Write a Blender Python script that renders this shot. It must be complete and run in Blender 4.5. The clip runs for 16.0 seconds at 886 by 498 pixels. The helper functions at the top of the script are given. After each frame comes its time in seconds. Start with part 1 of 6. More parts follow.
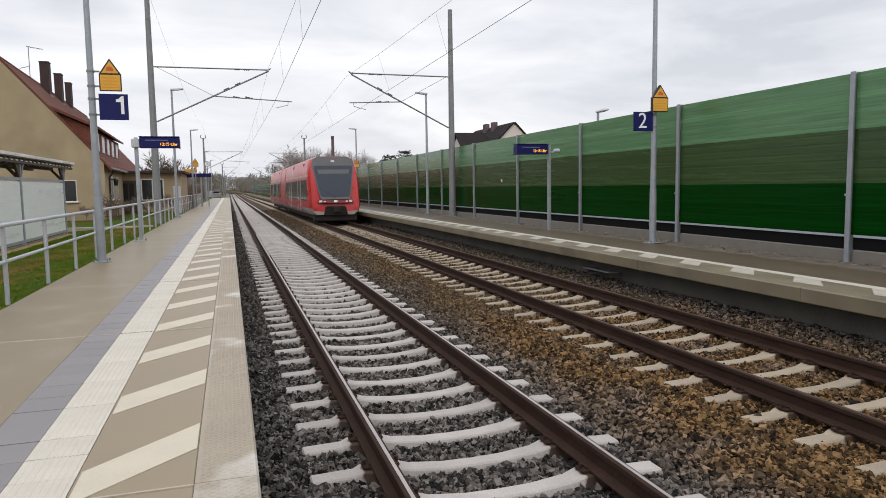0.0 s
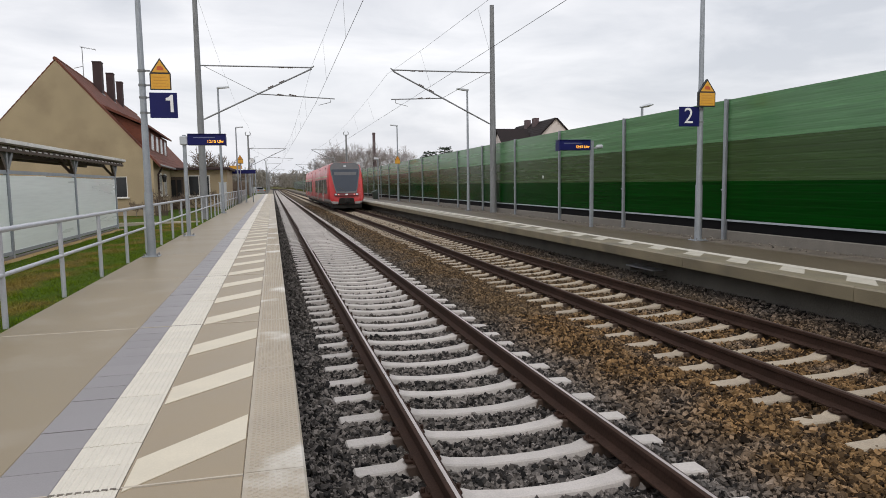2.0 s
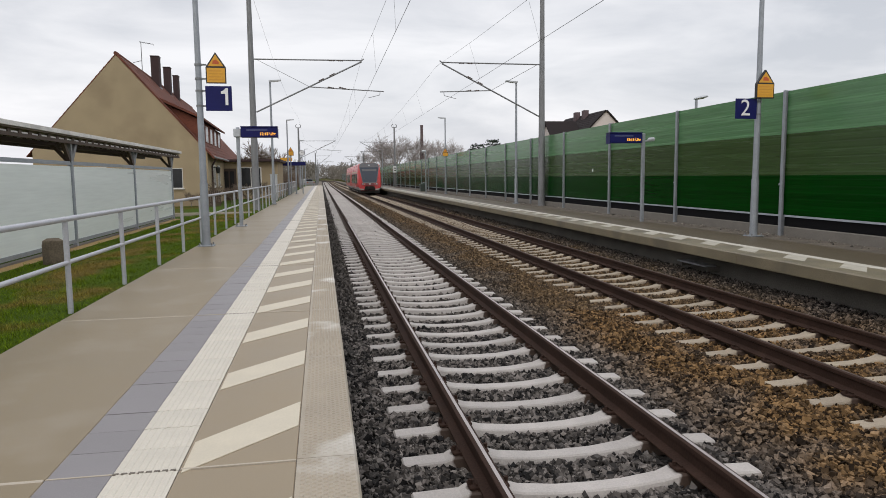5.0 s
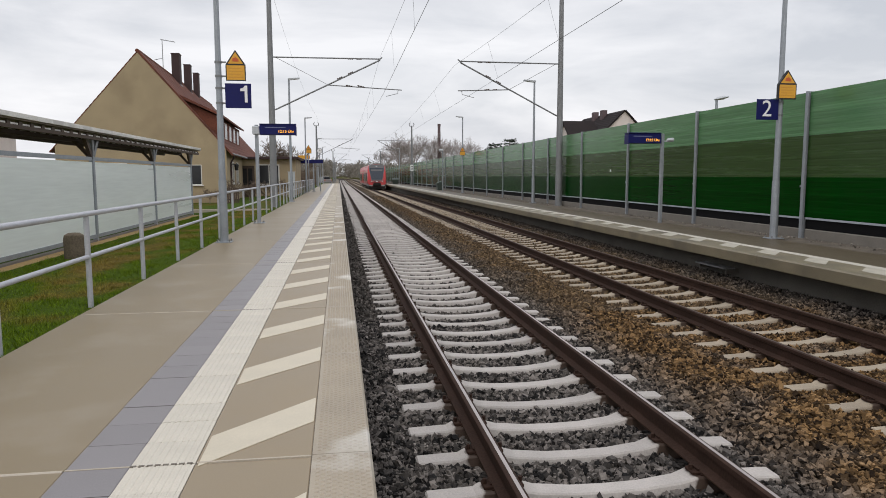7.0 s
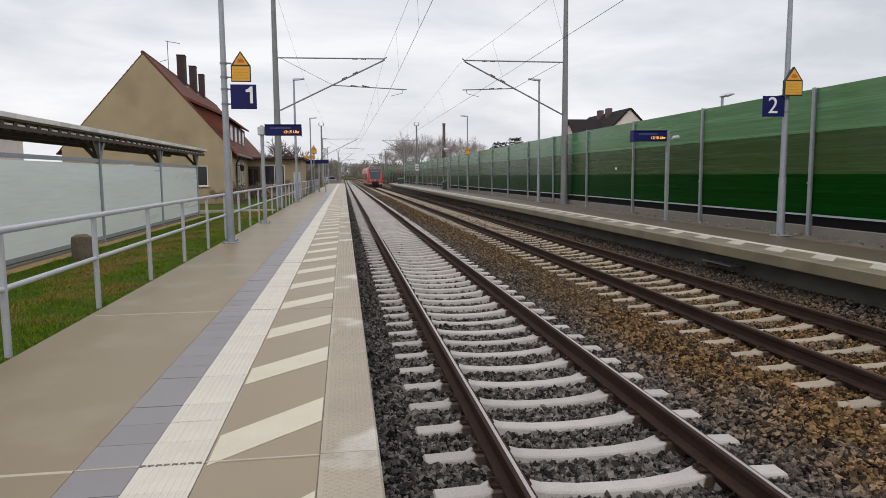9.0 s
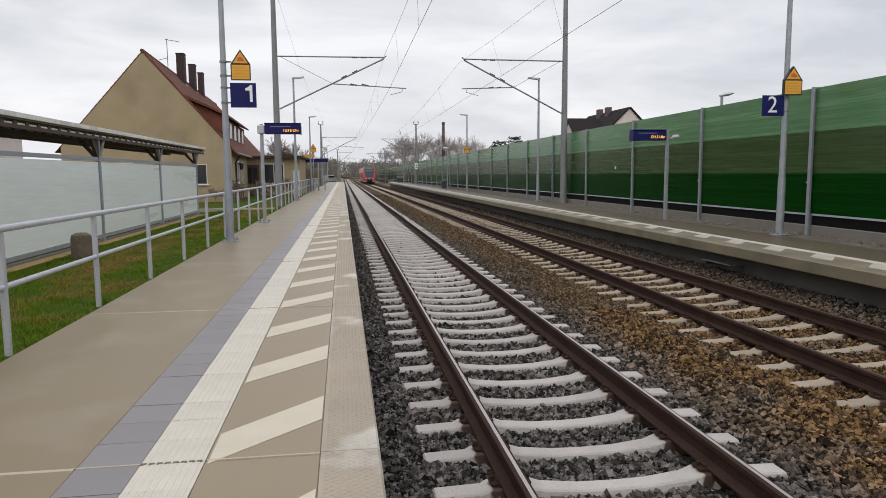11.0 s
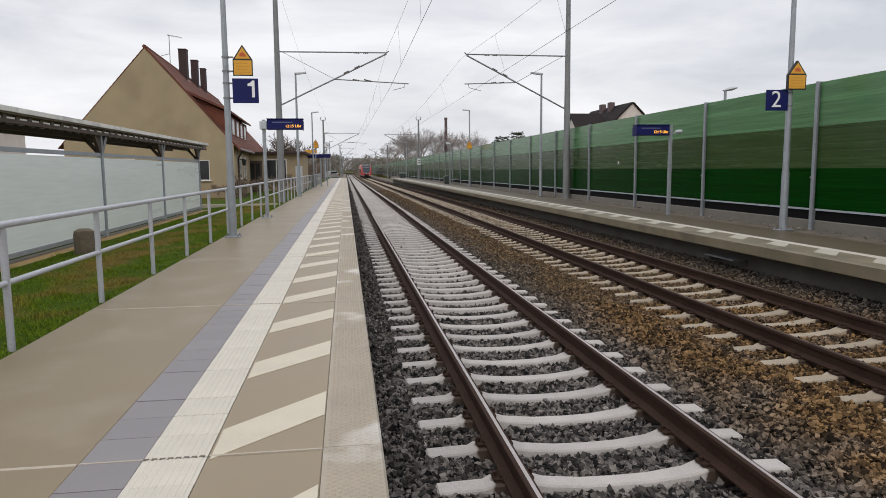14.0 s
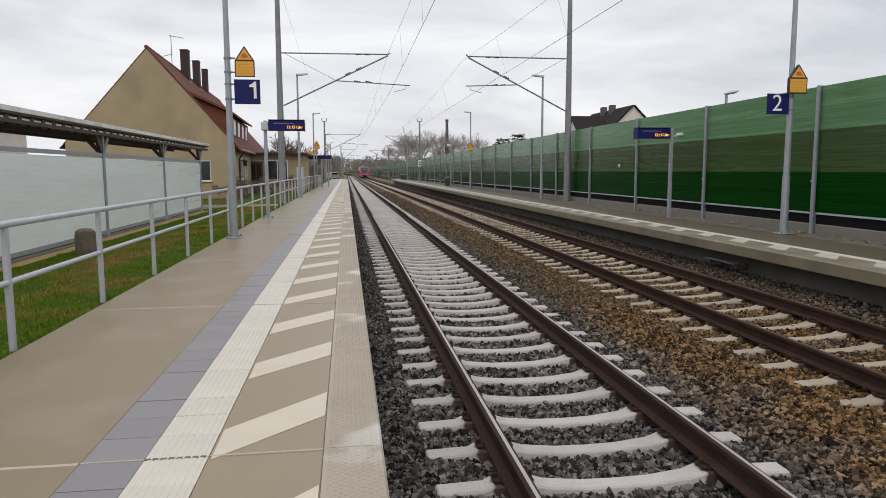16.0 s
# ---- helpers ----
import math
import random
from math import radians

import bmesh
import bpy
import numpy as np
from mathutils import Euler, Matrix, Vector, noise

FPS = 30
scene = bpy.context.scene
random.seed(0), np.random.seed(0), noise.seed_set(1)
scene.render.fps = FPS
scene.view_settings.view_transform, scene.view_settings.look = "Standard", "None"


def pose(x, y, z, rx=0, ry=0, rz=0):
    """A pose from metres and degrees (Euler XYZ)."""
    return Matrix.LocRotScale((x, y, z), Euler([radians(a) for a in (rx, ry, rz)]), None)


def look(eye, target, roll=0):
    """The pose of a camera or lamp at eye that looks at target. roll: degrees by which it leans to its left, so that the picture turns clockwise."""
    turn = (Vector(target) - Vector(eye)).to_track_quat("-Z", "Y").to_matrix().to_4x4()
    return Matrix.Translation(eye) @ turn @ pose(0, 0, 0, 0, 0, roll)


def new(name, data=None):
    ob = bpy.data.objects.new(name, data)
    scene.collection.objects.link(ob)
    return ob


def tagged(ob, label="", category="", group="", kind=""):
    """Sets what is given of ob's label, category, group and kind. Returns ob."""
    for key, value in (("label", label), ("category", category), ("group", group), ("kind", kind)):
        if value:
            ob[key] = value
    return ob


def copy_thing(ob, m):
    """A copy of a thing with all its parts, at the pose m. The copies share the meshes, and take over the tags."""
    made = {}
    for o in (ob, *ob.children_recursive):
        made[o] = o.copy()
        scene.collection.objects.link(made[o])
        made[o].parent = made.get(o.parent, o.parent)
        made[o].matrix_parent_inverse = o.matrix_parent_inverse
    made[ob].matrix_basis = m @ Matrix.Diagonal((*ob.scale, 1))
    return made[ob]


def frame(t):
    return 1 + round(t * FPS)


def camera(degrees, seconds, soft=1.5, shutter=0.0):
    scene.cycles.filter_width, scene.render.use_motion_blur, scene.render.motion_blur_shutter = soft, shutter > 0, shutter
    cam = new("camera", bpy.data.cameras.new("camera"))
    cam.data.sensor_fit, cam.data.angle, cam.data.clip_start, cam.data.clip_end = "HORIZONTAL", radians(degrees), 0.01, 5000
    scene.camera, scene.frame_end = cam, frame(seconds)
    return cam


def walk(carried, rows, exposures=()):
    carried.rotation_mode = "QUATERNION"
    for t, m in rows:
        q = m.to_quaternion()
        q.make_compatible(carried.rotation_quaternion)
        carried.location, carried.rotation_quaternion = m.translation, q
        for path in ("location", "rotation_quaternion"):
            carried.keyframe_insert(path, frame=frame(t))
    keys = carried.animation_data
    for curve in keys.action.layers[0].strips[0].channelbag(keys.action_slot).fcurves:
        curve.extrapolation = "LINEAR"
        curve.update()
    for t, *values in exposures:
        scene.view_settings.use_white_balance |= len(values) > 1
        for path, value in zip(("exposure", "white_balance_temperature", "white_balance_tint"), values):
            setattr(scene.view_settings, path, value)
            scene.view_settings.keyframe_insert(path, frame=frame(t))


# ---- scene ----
cam = camera(65.9, 16.0, soft=0.9)
PATH = [
    (0, (-1.766, -0.102, 1.388), (-1.176, 1.8, 1.204), -0.9),
    (0.5, (-1.777, -0.104, 1.389), (-1.215, 1.807, 1.202), -0.6),
    (1, (-1.787, -0.104, 1.391), (-1.261, 1.816, 1.201), -0.8),
    (1.5, (-1.789, -0.11, 1.394), (-1.287, 1.816, 1.203), -0.8),
    (2, (-1.793, -0.108, 1.391), (-1.316, 1.824, 1.198), -0.9),
    (2.5, (-1.797, -0.114, 1.39), (-1.347, 1.825, 1.196), -0.9),
    (3, (-1.807, -0.108, 1.393), (-1.385, 1.836, 1.195), -0.8),
    (3.5, (-1.815, -0.108, 1.39), (-1.417, 1.842, 1.189), -0.8),
    (4, (-1.817, -0.113, 1.394), (-1.438, 1.84, 1.188), -0.7),
    (6.5, (-1.828, -0.11, 1.388), (-1.524, 1.855, 1.173), -0.3),
    (7, (-1.826, -0.106, 1.387), (-1.528, 1.86, 1.172), -0.1),
    (7.5, (-1.828, -0.109, 1.387), (-1.531, 1.857, 1.171), -0.2),
    (8, (-1.834, -0.113, 1.39), (-1.536, 1.853, 1.173), -0.3),
    (8.5, (-1.83, -0.117, 1.387), (-1.542, 1.851, 1.17), -0.5),
    (9, (-1.831, -0.113, 1.387), (-1.549, 1.856, 1.17), -0.5),
    (11.5, (-1.839, -0.119, 1.388), (-1.555, 1.848, 1.167), -0.4),
    (12, (-1.838, -0.107, 1.382), (-1.561, 1.861, 1.16), -0.5),
    (12.5, (-1.834, -0.115, 1.39), (-1.551, 1.852, 1.164), -0.6),
    (13, (-1.834, -0.112, 1.386), (-1.553, 1.855, 1.158), -0.6),
    (13.5, (-1.837, -0.116, 1.387), (-1.56, 1.852, 1.157), -0.5),
    (14, (-1.836, -0.106, 1.384), (-1.56, 1.861, 1.151), -0.5),
    (14.5, (-1.836, -0.105, 1.384), (-1.562, 1.862, 1.148), -0.6),
    (15, (-1.834, -0.106, 1.385), (-1.564, 1.861, 1.148), -0.4),
    (15.5, (-1.834, -0.105, 1.381), (-1.56, 1.862, 1.147), -0.4),
    (16, (-1.842, -0.118, 1.387), (-1.567, 1.85, 1.159), -0.2),
]
walk(cam, [(t, look(eye, target, roll)) for t, eye, target, roll in PATH],
     [(0.0, 0.13), (1.5, 0.12), (2.5, 0.06), (3.5, 0.01), (6.0, 0.0), (16.0, 0.0)])

# ---- light: bright overcast winter sky ----
world = bpy.data.worlds.new("overcast_sky")
scene.world = world
world.use_nodes = True
wn, wl = world.node_tree.nodes, world.node_tree.links
wn.clear()
w_out = wn.new("ShaderNodeOutputWorld")
w_bg = wn.new("ShaderNodeBackground")
w_sky = wn.new("ShaderNodeTexSky")
w_sky.sky_type = "NISHITA"
w_sky.sun_disc = False
w_sky.sun_elevation, w_sky.sun_rotation = radians(32), radians(200)
w_sky.air_density, w_sky.dust_density = 1.5, 3.0
w_dim = wn.new("ShaderNodeMixRGB")
w_dim.blend_type = "MULTIPLY"
w_dim.inputs[0].default_value = 1.0
w_dim.inputs[2].default_value = (0.10, 0.10, 0.10, 1)
wl.new(w_sky.outputs[0], w_dim.inputs[1])
w_co = wn.new("ShaderNodeTexCoord")
w_map = wn.new("ShaderNodeMapping")
w_map.inputs["Scale"].default_value = (1.0, 1.0, 4.2)
wl.new(w_co.outputs["Generated"], w_map.inputs[0])
w_n1 = wn.new("ShaderNodeTexNoise")
w_n1.inputs["Scale"].default_value = 2.3
w_n1.inputs["Detail"].default_value = 7
w_n1.inputs["Roughness"].default_value = 0.55
w_n1.inputs["Distortion"].default_value = 0.5
wl.new(w_map.outputs[0], w_n1.inputs[0])
w_ramp = wn.new("ShaderNodeValToRGB")
w_ramp.color_ramp.elements[0].position, w_ramp.color_ramp.elements[0].color = 0.32, (0.62, 0.64, 0.70, 1)
w_ramp.color_ramp.elements[1].position, w_ramp.color_ramp.elements[1].color = 0.64, (0.955, 0.950, 0.985, 1)
wl.new(w_n1.outputs["Fac"], w_ramp.inputs[0])
w_mix = wn.new("ShaderNodeMixRGB")
w_mix.inputs[0].default_value = 0.9
wl.new(w_dim.outputs[0], w_mix.inputs[1])
wl.new(w_ramp.outputs[0], w_mix.inputs[2])
# an overcast sky is brighter overhead than at the horizon
w_sep = wn.new("ShaderNodeSeparateXYZ")
wl.new(w_co.outputs["Generated"], w_sep.inputs[0])
w_up = wn.new("ShaderNodeMapRange")
w_up.inputs["From Min"].default_value, w_up.inputs["From Max"].default_value = 0.25, 1.0
w_up.inputs["To Min"].default_value, w_up.inputs["To Max"].default_value = 1.0, 1.72
wl.new(w_sep.outputs["Z"], w_up.inputs["Value"])
w_rise = wn.new("ShaderNodeMixRGB")
w_rise.blend_type = "MULTIPLY"
w_rise.inputs[0].default_value = 1.0
wl.new(w_mix.outputs[0], w_rise.inputs[1])
wl.new(w_up.outputs[0], w_rise.inputs[2])
w_low = wn.new("ShaderNodeMapRange")
w_low.inputs["From Min"].default_value, w_low.inputs["From Max"].default_value = 0.0, 0.30
w_low.inputs["To Min"].default_value, w_low.inputs["To Max"].default_value = 1.14, 0.97
wl.new(w_sep.outputs["Z"], w_low.inputs["Value"])
w_veil = wn.new("ShaderNodeMixRGB")
w_veil.blend_type = "MULTIPLY"
w_veil.inputs[0].default_value = 1.0
wl.new(w_rise.outputs[0], w_veil.inputs[1])
wl.new(w_low.outputs[0], w_veil.inputs[2])
wl.new(w_veil.outputs[0], w_bg.inputs[0])
w_bg.inputs[1].default_value = 1.0
wl.new(w_bg.outputs[0], w_out.inputs[0])

sun_data = bpy.data.lights.new("sun", "SUN")
sun_data.energy, sun_data.angle, sun_data.color = 0.5, radians(25), (1.0, 0.96, 0.90)
sun = new("sun", sun_data)
sun.matrix_world = look((-6, -14, 30), (4, 14, 0))

# ---- materials ----
def mat(name, base, rough=0.7, metal=0.0, var=0.25, scale=6.0, fine=60.0, bump=0.15, second=None, island=0.0, objrand=0.0, spec=0.5, stretch=(1, 1, 1), patch=None):
    """Procedural surface: base colour with stains (scale), grain (fine), relief and per-piece variation."""
    m = bpy.data.materials.new(name)
    m.use_nodes = True
    n, l = m.node_tree.nodes, m.node_tree.links
    b = n["Principled BSDF"]
    b.inputs["Roughness"].default_value = rough
    b.inputs["Metallic"].default_value = metal
    b.inputs["Specular IOR Level"].default_value = spec
    co = n.new("ShaderNodeTexCoord")
    mp = n.new("ShaderNodeMapping")
    mp.inputs["Scale"].default_value = stretch
    l.new(co.outputs["Object"], mp.inputs[0])
    n1 = n.new("ShaderNodeTexNoise")
    n1.inputs["Scale"].default_value, n1.inputs["Detail"].default_value = scale, 6
    l.new(mp.outputs[0], n1.inputs[0])
    n2 = n.new("ShaderNodeTexNoise")
    n2.inputs["Scale"].default_value, n2.inputs["Detail"].default_value = fine, 3
    l.new(mp.outputs[0], n2.inputs[0])
    add = n.new("ShaderNodeMath")
    add.operation = "ADD"
    l.new(n1.outputs["Fac"], add.inputs[0])
    l.new(n2.outputs["Fac"], add.inputs[1])
    ramp = n.new("ShaderNodeMapRange")
    ramp.inputs["From Min"].default_value, ramp.inputs["From Max"].default_value = 0.65, 1.35
    l.new(add.outputs[0], ramp.inputs["Value"])
    mix = n.new("ShaderNodeMixRGB")
    c2 = second or tuple(c * (1 - var) for c in base)
    c1 = tuple(min(1, c * (1 + var * 0.5)) for c in base) if second is None else base
    mix.inputs[1].default_value, mix.inputs[2].default_value = (*c2, 1), (*c1, 1)
    l.new(ramp.outputs[0], mix.inputs[0])
    last = mix.outputs[0]
    if patch:
        colour, size, lo, hi = patch
        n3 = n.new("ShaderNodeTexNoise")
        n3.inputs["Scale"].default_value, n3.inputs["Detail"].default_value = size, 4
        geo = n.new("ShaderNodeNewGeometry")
        l.new(geo.outputs["Position"], n3.inputs[0])
        pr = n.new("ShaderNodeMapRange")
        pr.inputs["From Min"].default_value, pr.inputs["From Max"].default_value = lo, hi
        l.new(n3.outputs["Fac"], pr.inputs["Value"])
        pm = n.new("ShaderNodeMixRGB")
        pm.inputs[2].default_value = (*colour, 1)
        l.new(pr.outputs[0], pm.inputs[0])
        l.new(last, pm.inputs[1])
        last = pm.outputs[0]
    if island or objrand:
        src = n.new("ShaderNodeNewGeometry").outputs["Random Per Island"] if island else n.new("ShaderNodeObjectInfo").outputs["Random"]
        amount = island or objrand
        mr = n.new("ShaderNodeMapRange")
        mr.inputs["To Min"].default_value, mr.inputs["To Max"].default_value = 1 - amount, 1 + amount
        l.new(src, mr.inputs["Value"])
        hsv = n.new("ShaderNodeHueSaturation")
        l.new(mr.outputs[0], hsv.inputs["Value"])
        l.new(last, hsv.inputs["Color"])
        last = hsv.outputs[0]
    l.new(last, b.inputs["Base Color"])
    rr = n.new("ShaderNodeMapRange")
    rr.inputs["To Min"].default_value, rr.inputs["To Max"].default_value = max(0.05, rough - 0.1), min(1, rough + 0.1)
    l.new(n1.outputs["Fac"], rr.inputs["Value"])
    l.new(rr.outputs[0], b.inputs["Roughness"])
    if bump:
        bp = n.new("ShaderNodeBump")
        bp.inputs["Strength"].default_value, bp.inputs["Distance"].default_value = bump, 0.01
        l.new(add.outputs[0], bp.inputs["Height"])
        l.new(bp.outputs[0], b.inputs["Normal"])
    return m


def glowing(name, colour, strength):
    m = bpy.data.materials.new(name)
    m.use_nodes = True
    b = m.node_tree.nodes["Principled BSDF"]
    b.inputs["Base Color"].default_value = (*colour, 1)
    b.inputs["Emission Color"].default_value = (*colour, 1)
    b.inputs["Emission Strength"].default_value = strength
    return m


M_GALV = mat("galvanised_steel", (0.33, 0.355, 0.385), 0.5, 0.35, 0.22, 5, 50, 0.05)
M_GALV_DARK = mat("weathered_galvanised_steel", (0.23, 0.235, 0.24), 0.6, 0.3, 0.25, 4, 40, 0.08)
M_RAILING = mat("pale_galvanised_tube", (0.47, 0.48, 0.515), 0.45, 0.15, 0.15, 5, 50, 0.03)
M_CONC = mat("pale_concrete", (0.19, 0.172, 0.148), 0.85, 0, 0.22, 3, 70, 0.25)
M_SLEEPER = mat("sleeper_concrete", (0.43, 0.395, 0.365), 0.65, 0, 0.22, 5, 80, 0.3, objrand=0.10)
M_SLEEPER_OLD = mat("weathered_sleeper_concrete", (0.34, 0.28, 0.205), 0.75, 0, 0.30, 5, 80, 0.3, objrand=0.10)
M_DARKCONC = mat("dirty_concrete", (0.125, 0.115, 0.10), 0.9, 0, 0.4, 1.5, 40, 0.35)
M_RUST = mat("rusty_rail_steel", (0.046, 0.026, 0.019), 0.8, 0.0, 0.4, 4, 60, 0.2, spec=0.12)
M_RAILTOP = mat("polished_rail_head", (0.47, 0.42, 0.40), 0.30, 0.85, 0.2, 3, 40, 0.02, stretch=(1, 0.1, 1))
M_RAILTOP_OLD = mat("dull_rail_head", (0.085, 0.050, 0.034), 0.5, 0.5, 0.3, 3, 40, 0.05, stretch=(1, 0.1, 1))
M_BLUE = mat("sign_blue_enamel", (0.010, 0.012, 0.095), 0.4, 0, 0.15, 3, 30, 0.0, spec=0.2)
M_YELLOW = mat("sign_yellow", (0.72, 0.36, 0.03), 0.45, 0, 0.12, 4, 30, 0.0)
M_BLACK = mat("black_paint", (0.012, 0.012, 0.013), 0.5, 0, 0.2, 5, 40, 0.02)
M_WHITE = mat("white_sign_paint", (0.82, 0.82, 0.82), 0.5, 0, 0.05, 4, 30, 0.0)
M_ORANGE_RED = mat("warning_red", (0.55, 0.10, 0.02), 0.5, 0, 0.1, 4, 30, 0.0)
M_INSULATOR = mat("brown_glazed_insulator", (0.10, 0.075, 0.065), 0.4, 0, 0.2, 4, 30, 0.0)
M_FAINT = mat("faint_display_text", (0.13, 0.15, 0.27), 0.5, 0, 0.3, 30, 60, 0.0)
M_SIGNTEXT = mat("faded_sign_text", (0.62, 0.29, 0.025), 0.5, 0, 0.1, 4, 30, 0.0)
M_AMBER = glowing("amber_led", (1.0, 0.42, 0.03), 1.6)
M_ASPHALT_P = mat("beige_platform_paving", (0.222, 0.168, 0.091), 0.38, 0, 0.16, 0.8, 160, 0.06, patch=((0.255, 0.207, 0.138), 1.6, 0.52, 0.75))
M_ASPHALT_Q = mat("worn_platform_asphalt", (0.115, 0.088, 0.056), 0.42, 0, 0.22, 0.8, 120, 0.15)
M_HATCH_GROUND = mat("taupe_paving", (0.268, 0.209, 0.130), 0.42, 0, 0.10, 2, 150, 0.05)
M_HATCH = mat("cream_hatch_inlay", (0.57, 0.51, 0.395), 0.55, 0, 0.10, 5, 120, 0.05)
M_HATCH_Q = mat("worn_hatch_paint", (0.46, 0.425, 0.35), 0.6, 0, 0.2, 5, 80, 0.05)
M_LINE_Q = mat("worn_white_line", (0.55, 0.515, 0.445), 0.6, 0, 0.15, 5, 80, 0.05)
M_GUIDE = mat("white_guide_tile", (0.59, 0.545, 0.46), 0.55, 0, 0.12, 4, 120, 0.08, objrand=0.03)
M_GREYTILE = mat("violet_grey_tile", (0.212, 0.196, 0.198), 0.40, 0, 0.14, 4, 120, 0.08, objrand=0.05)
M_EDGE = mat("platform_edge_concrete", (0.36, 0.308, 0.235), 0.55, 0, 0.18, 2.2, 90, 0.10, patch=((0.60, 0.575, 0.53), 1.05, 0.56, 0.66))
M_EDGE_Q = mat("weathered_edge_concrete", (0.205, 0.172, 0.11), 0.5, 0, 0.35, 1.5, 70, 0.2, patch=((0.13, 0.11, 0.075), 0.9, 0.50, 0.66))
M_JOINT = mat("pale_joint_mortar", (0.44, 0.385, 0.31), 0.9, 0, 0.15, 6, 90, 0.1)
M_DARKJOINT = mat("dark_joint", (0.16, 0.14, 0.115), 0.9, 0, 0.2, 6, 90, 0.1)
M_TILEBED = mat("grey_tile_bed", (0.15, 0.138, 0.135), 0.9, 0, 0.2, 6, 90, 0.1)
M_EARTH = mat("brown_lineside_earth", (0.17, 0.14, 0.10), 0.95, 0, 0.45, 0.6, 6, 0.3)
M_GRAVEL = mat("fine_gravel", (0.15, 0.125, 0.095), 0.95, 0, 0.6, 3, 35, 0.9)
M_GREEN_D = mat("dark_green_panel", (0.0004, 0.038, 0.002), 0.22, 0, 0.45, 1.2, 7, 0.0, spec=0.06, stretch=(1, 0.12, 5), objrand=0.06)
M_GREEN_M = mat("olive_green_panel", (0.034, 0.072, 0.018), 0.26, 0, 0.38, 1.2, 7, 0.0, spec=0.32, stretch=(1, 0.12, 5), objrand=0.05)
M_GREEN_L = mat("light_green_panel", (0.098, 0.228, 0.100), 0.26, 0, 0.38, 1.2, 7, 0.0, spec=0.40, stretch=(1, 0.12, 5), objrand=0.05)
M_PLASTER = mat("ochre_render", (0.385, 0.305, 0.19), 0.9, 0, 0.22, 0.7, 25, 0.2, patch=((0.29, 0.225, 0.14), 0.42, 0.50, 0.68))
M_PLASTER_2 = mat("pale_render", (0.72, 0.64, 0.60), 0.9, 0, 0.15, 0.8, 25, 0.15)
M_TILE_RED = mat("red_clay_roof_tiles", (0.165, 0.052, 0.030), 0.85, 0, 0.6, 1.0, 14, 0.5)
M_TILE_DARK = mat("dark_roof_tiles", (0.024, 0.018, 0.018), 0.85, 0, 0.35, 1.0, 14, 0.5, spec=0.2)
M_BRICK_DARK = mat("sooty_brick", (0.055, 0.033, 0.033), 0.9, 0, 0.35, 2, 20, 0.3)
M_BRICK_STACK = mat("weathered_chimney_brick", (0.13, 0.092, 0.095), 0.9, 0, 0.35, 2, 20, 0.2)
M_WINDOW = mat("dark_window_glass", (0.018, 0.020, 0.024), 0.12, 0, 0.2, 1, 8, 0.0)
M_FRAME = mat("white_window_frame", (0.68, 0.66, 0.62), 0.6, 0, 0.1, 5, 30, 0.02)
M_WOODDARK = mat("dark_stained_timber", (0.075, 0.050, 0.035), 0.75, 0, 0.35, 4, 40, 0.2, stretch=(1, 1, 6))
M_PANE = mat("frosted_white_pane", (0.80, 0.85, 0.815), 0.3, 0, 0.10, 0.5, 5, 0.02, stretch=(1, 0.2, 4))
M_SHEET = mat("white_roof_sheet", (0.74, 0.72, 0.67), 0.6, 0, 0.25, 2, 30, 0.03, patch=((0.56, 0.54, 0.51), 1.3, 0.55, 0.62))
# bark and twig colours lifted for the haze over the far trees
M_BARK = mat("grey_bark", (0.20, 0.17, 0.155), 0.95, 0, 0.35, 5, 30, 0.3)
M_TWIG = mat("bare_twigs", (0.34, 0.30, 0.285), 0.95, 0, 0.3, 3, 20, 0.1)
M_EVERGREEN = mat("dark_needles", (0.030, 0.046, 0.026), 0.95, 0, 0.5, 2, 12, 0.3, island=0.3)
# woods paled in the base colour to stand in for distance haze
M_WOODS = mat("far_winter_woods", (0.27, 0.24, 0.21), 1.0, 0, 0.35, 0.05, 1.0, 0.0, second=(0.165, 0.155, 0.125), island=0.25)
M_UNDERSIDE = mat("brown_roof_boards", (0.20, 0.165, 0.13), 0.85, 0, 0.3, 3, 30, 0.1)
M_BINGREEN = mat("dark_green_plastic", (0.05, 0.07, 0.06), 0.6, 0, 0.2, 3, 30, 0.02)
M_STONE = mat("old_boundary_stone", (0.15, 0.118, 0.082), 0.95, 0, 0.45, 6, 40, 0.5)
M_GAP_STRIP = mat("matt_black_seal", (0.009, 0.009, 0.010), 0.9, 0, 0.2, 5, 40, 0.1, spec=0.1)
M_PEBBLE = mat("pale_pebbles", (0.22, 0.195, 0.165), 0.9, 0, 0.3, 5, 40, 0.2, island=0.5)
M_BRUSH = mat("brown_brushwood", (0.15, 0.11, 0.08), 0.95, 0, 0.3, 3, 20, 0.1)
M_CARSILVER = mat("silver_car_paint", (0.34, 0.34, 0.34), 0.35, 0.3, 0.15, 2, 30, 0.0)
M_SIDEGLASS = mat("dark_side_glass", (0.012, 0.014, 0.018), 0.12, 0, 0.2, 1, 8, 0.0, spec=0.3)
M_RUBBER = mat("black_rubber", (0.02, 0.02, 0.02), 0.9, 0, 0.2, 5, 40, 0.1)
M_RED = mat("red_train_paint", (0.50, 0.026, 0.027), 0.3, 0, 0.14, 1.2, 20, 0.01)
M_REDDARK = mat("dark_red_lamp_panel", (0.16, 0.022, 0.026), 0.4, 0, 0.2, 2, 20, 0.01)
M_TGREY = mat("light_grey_train_paint", (0.47, 0.47, 0.46), 0.5, 0, 0.2, 2, 20, 0.02)
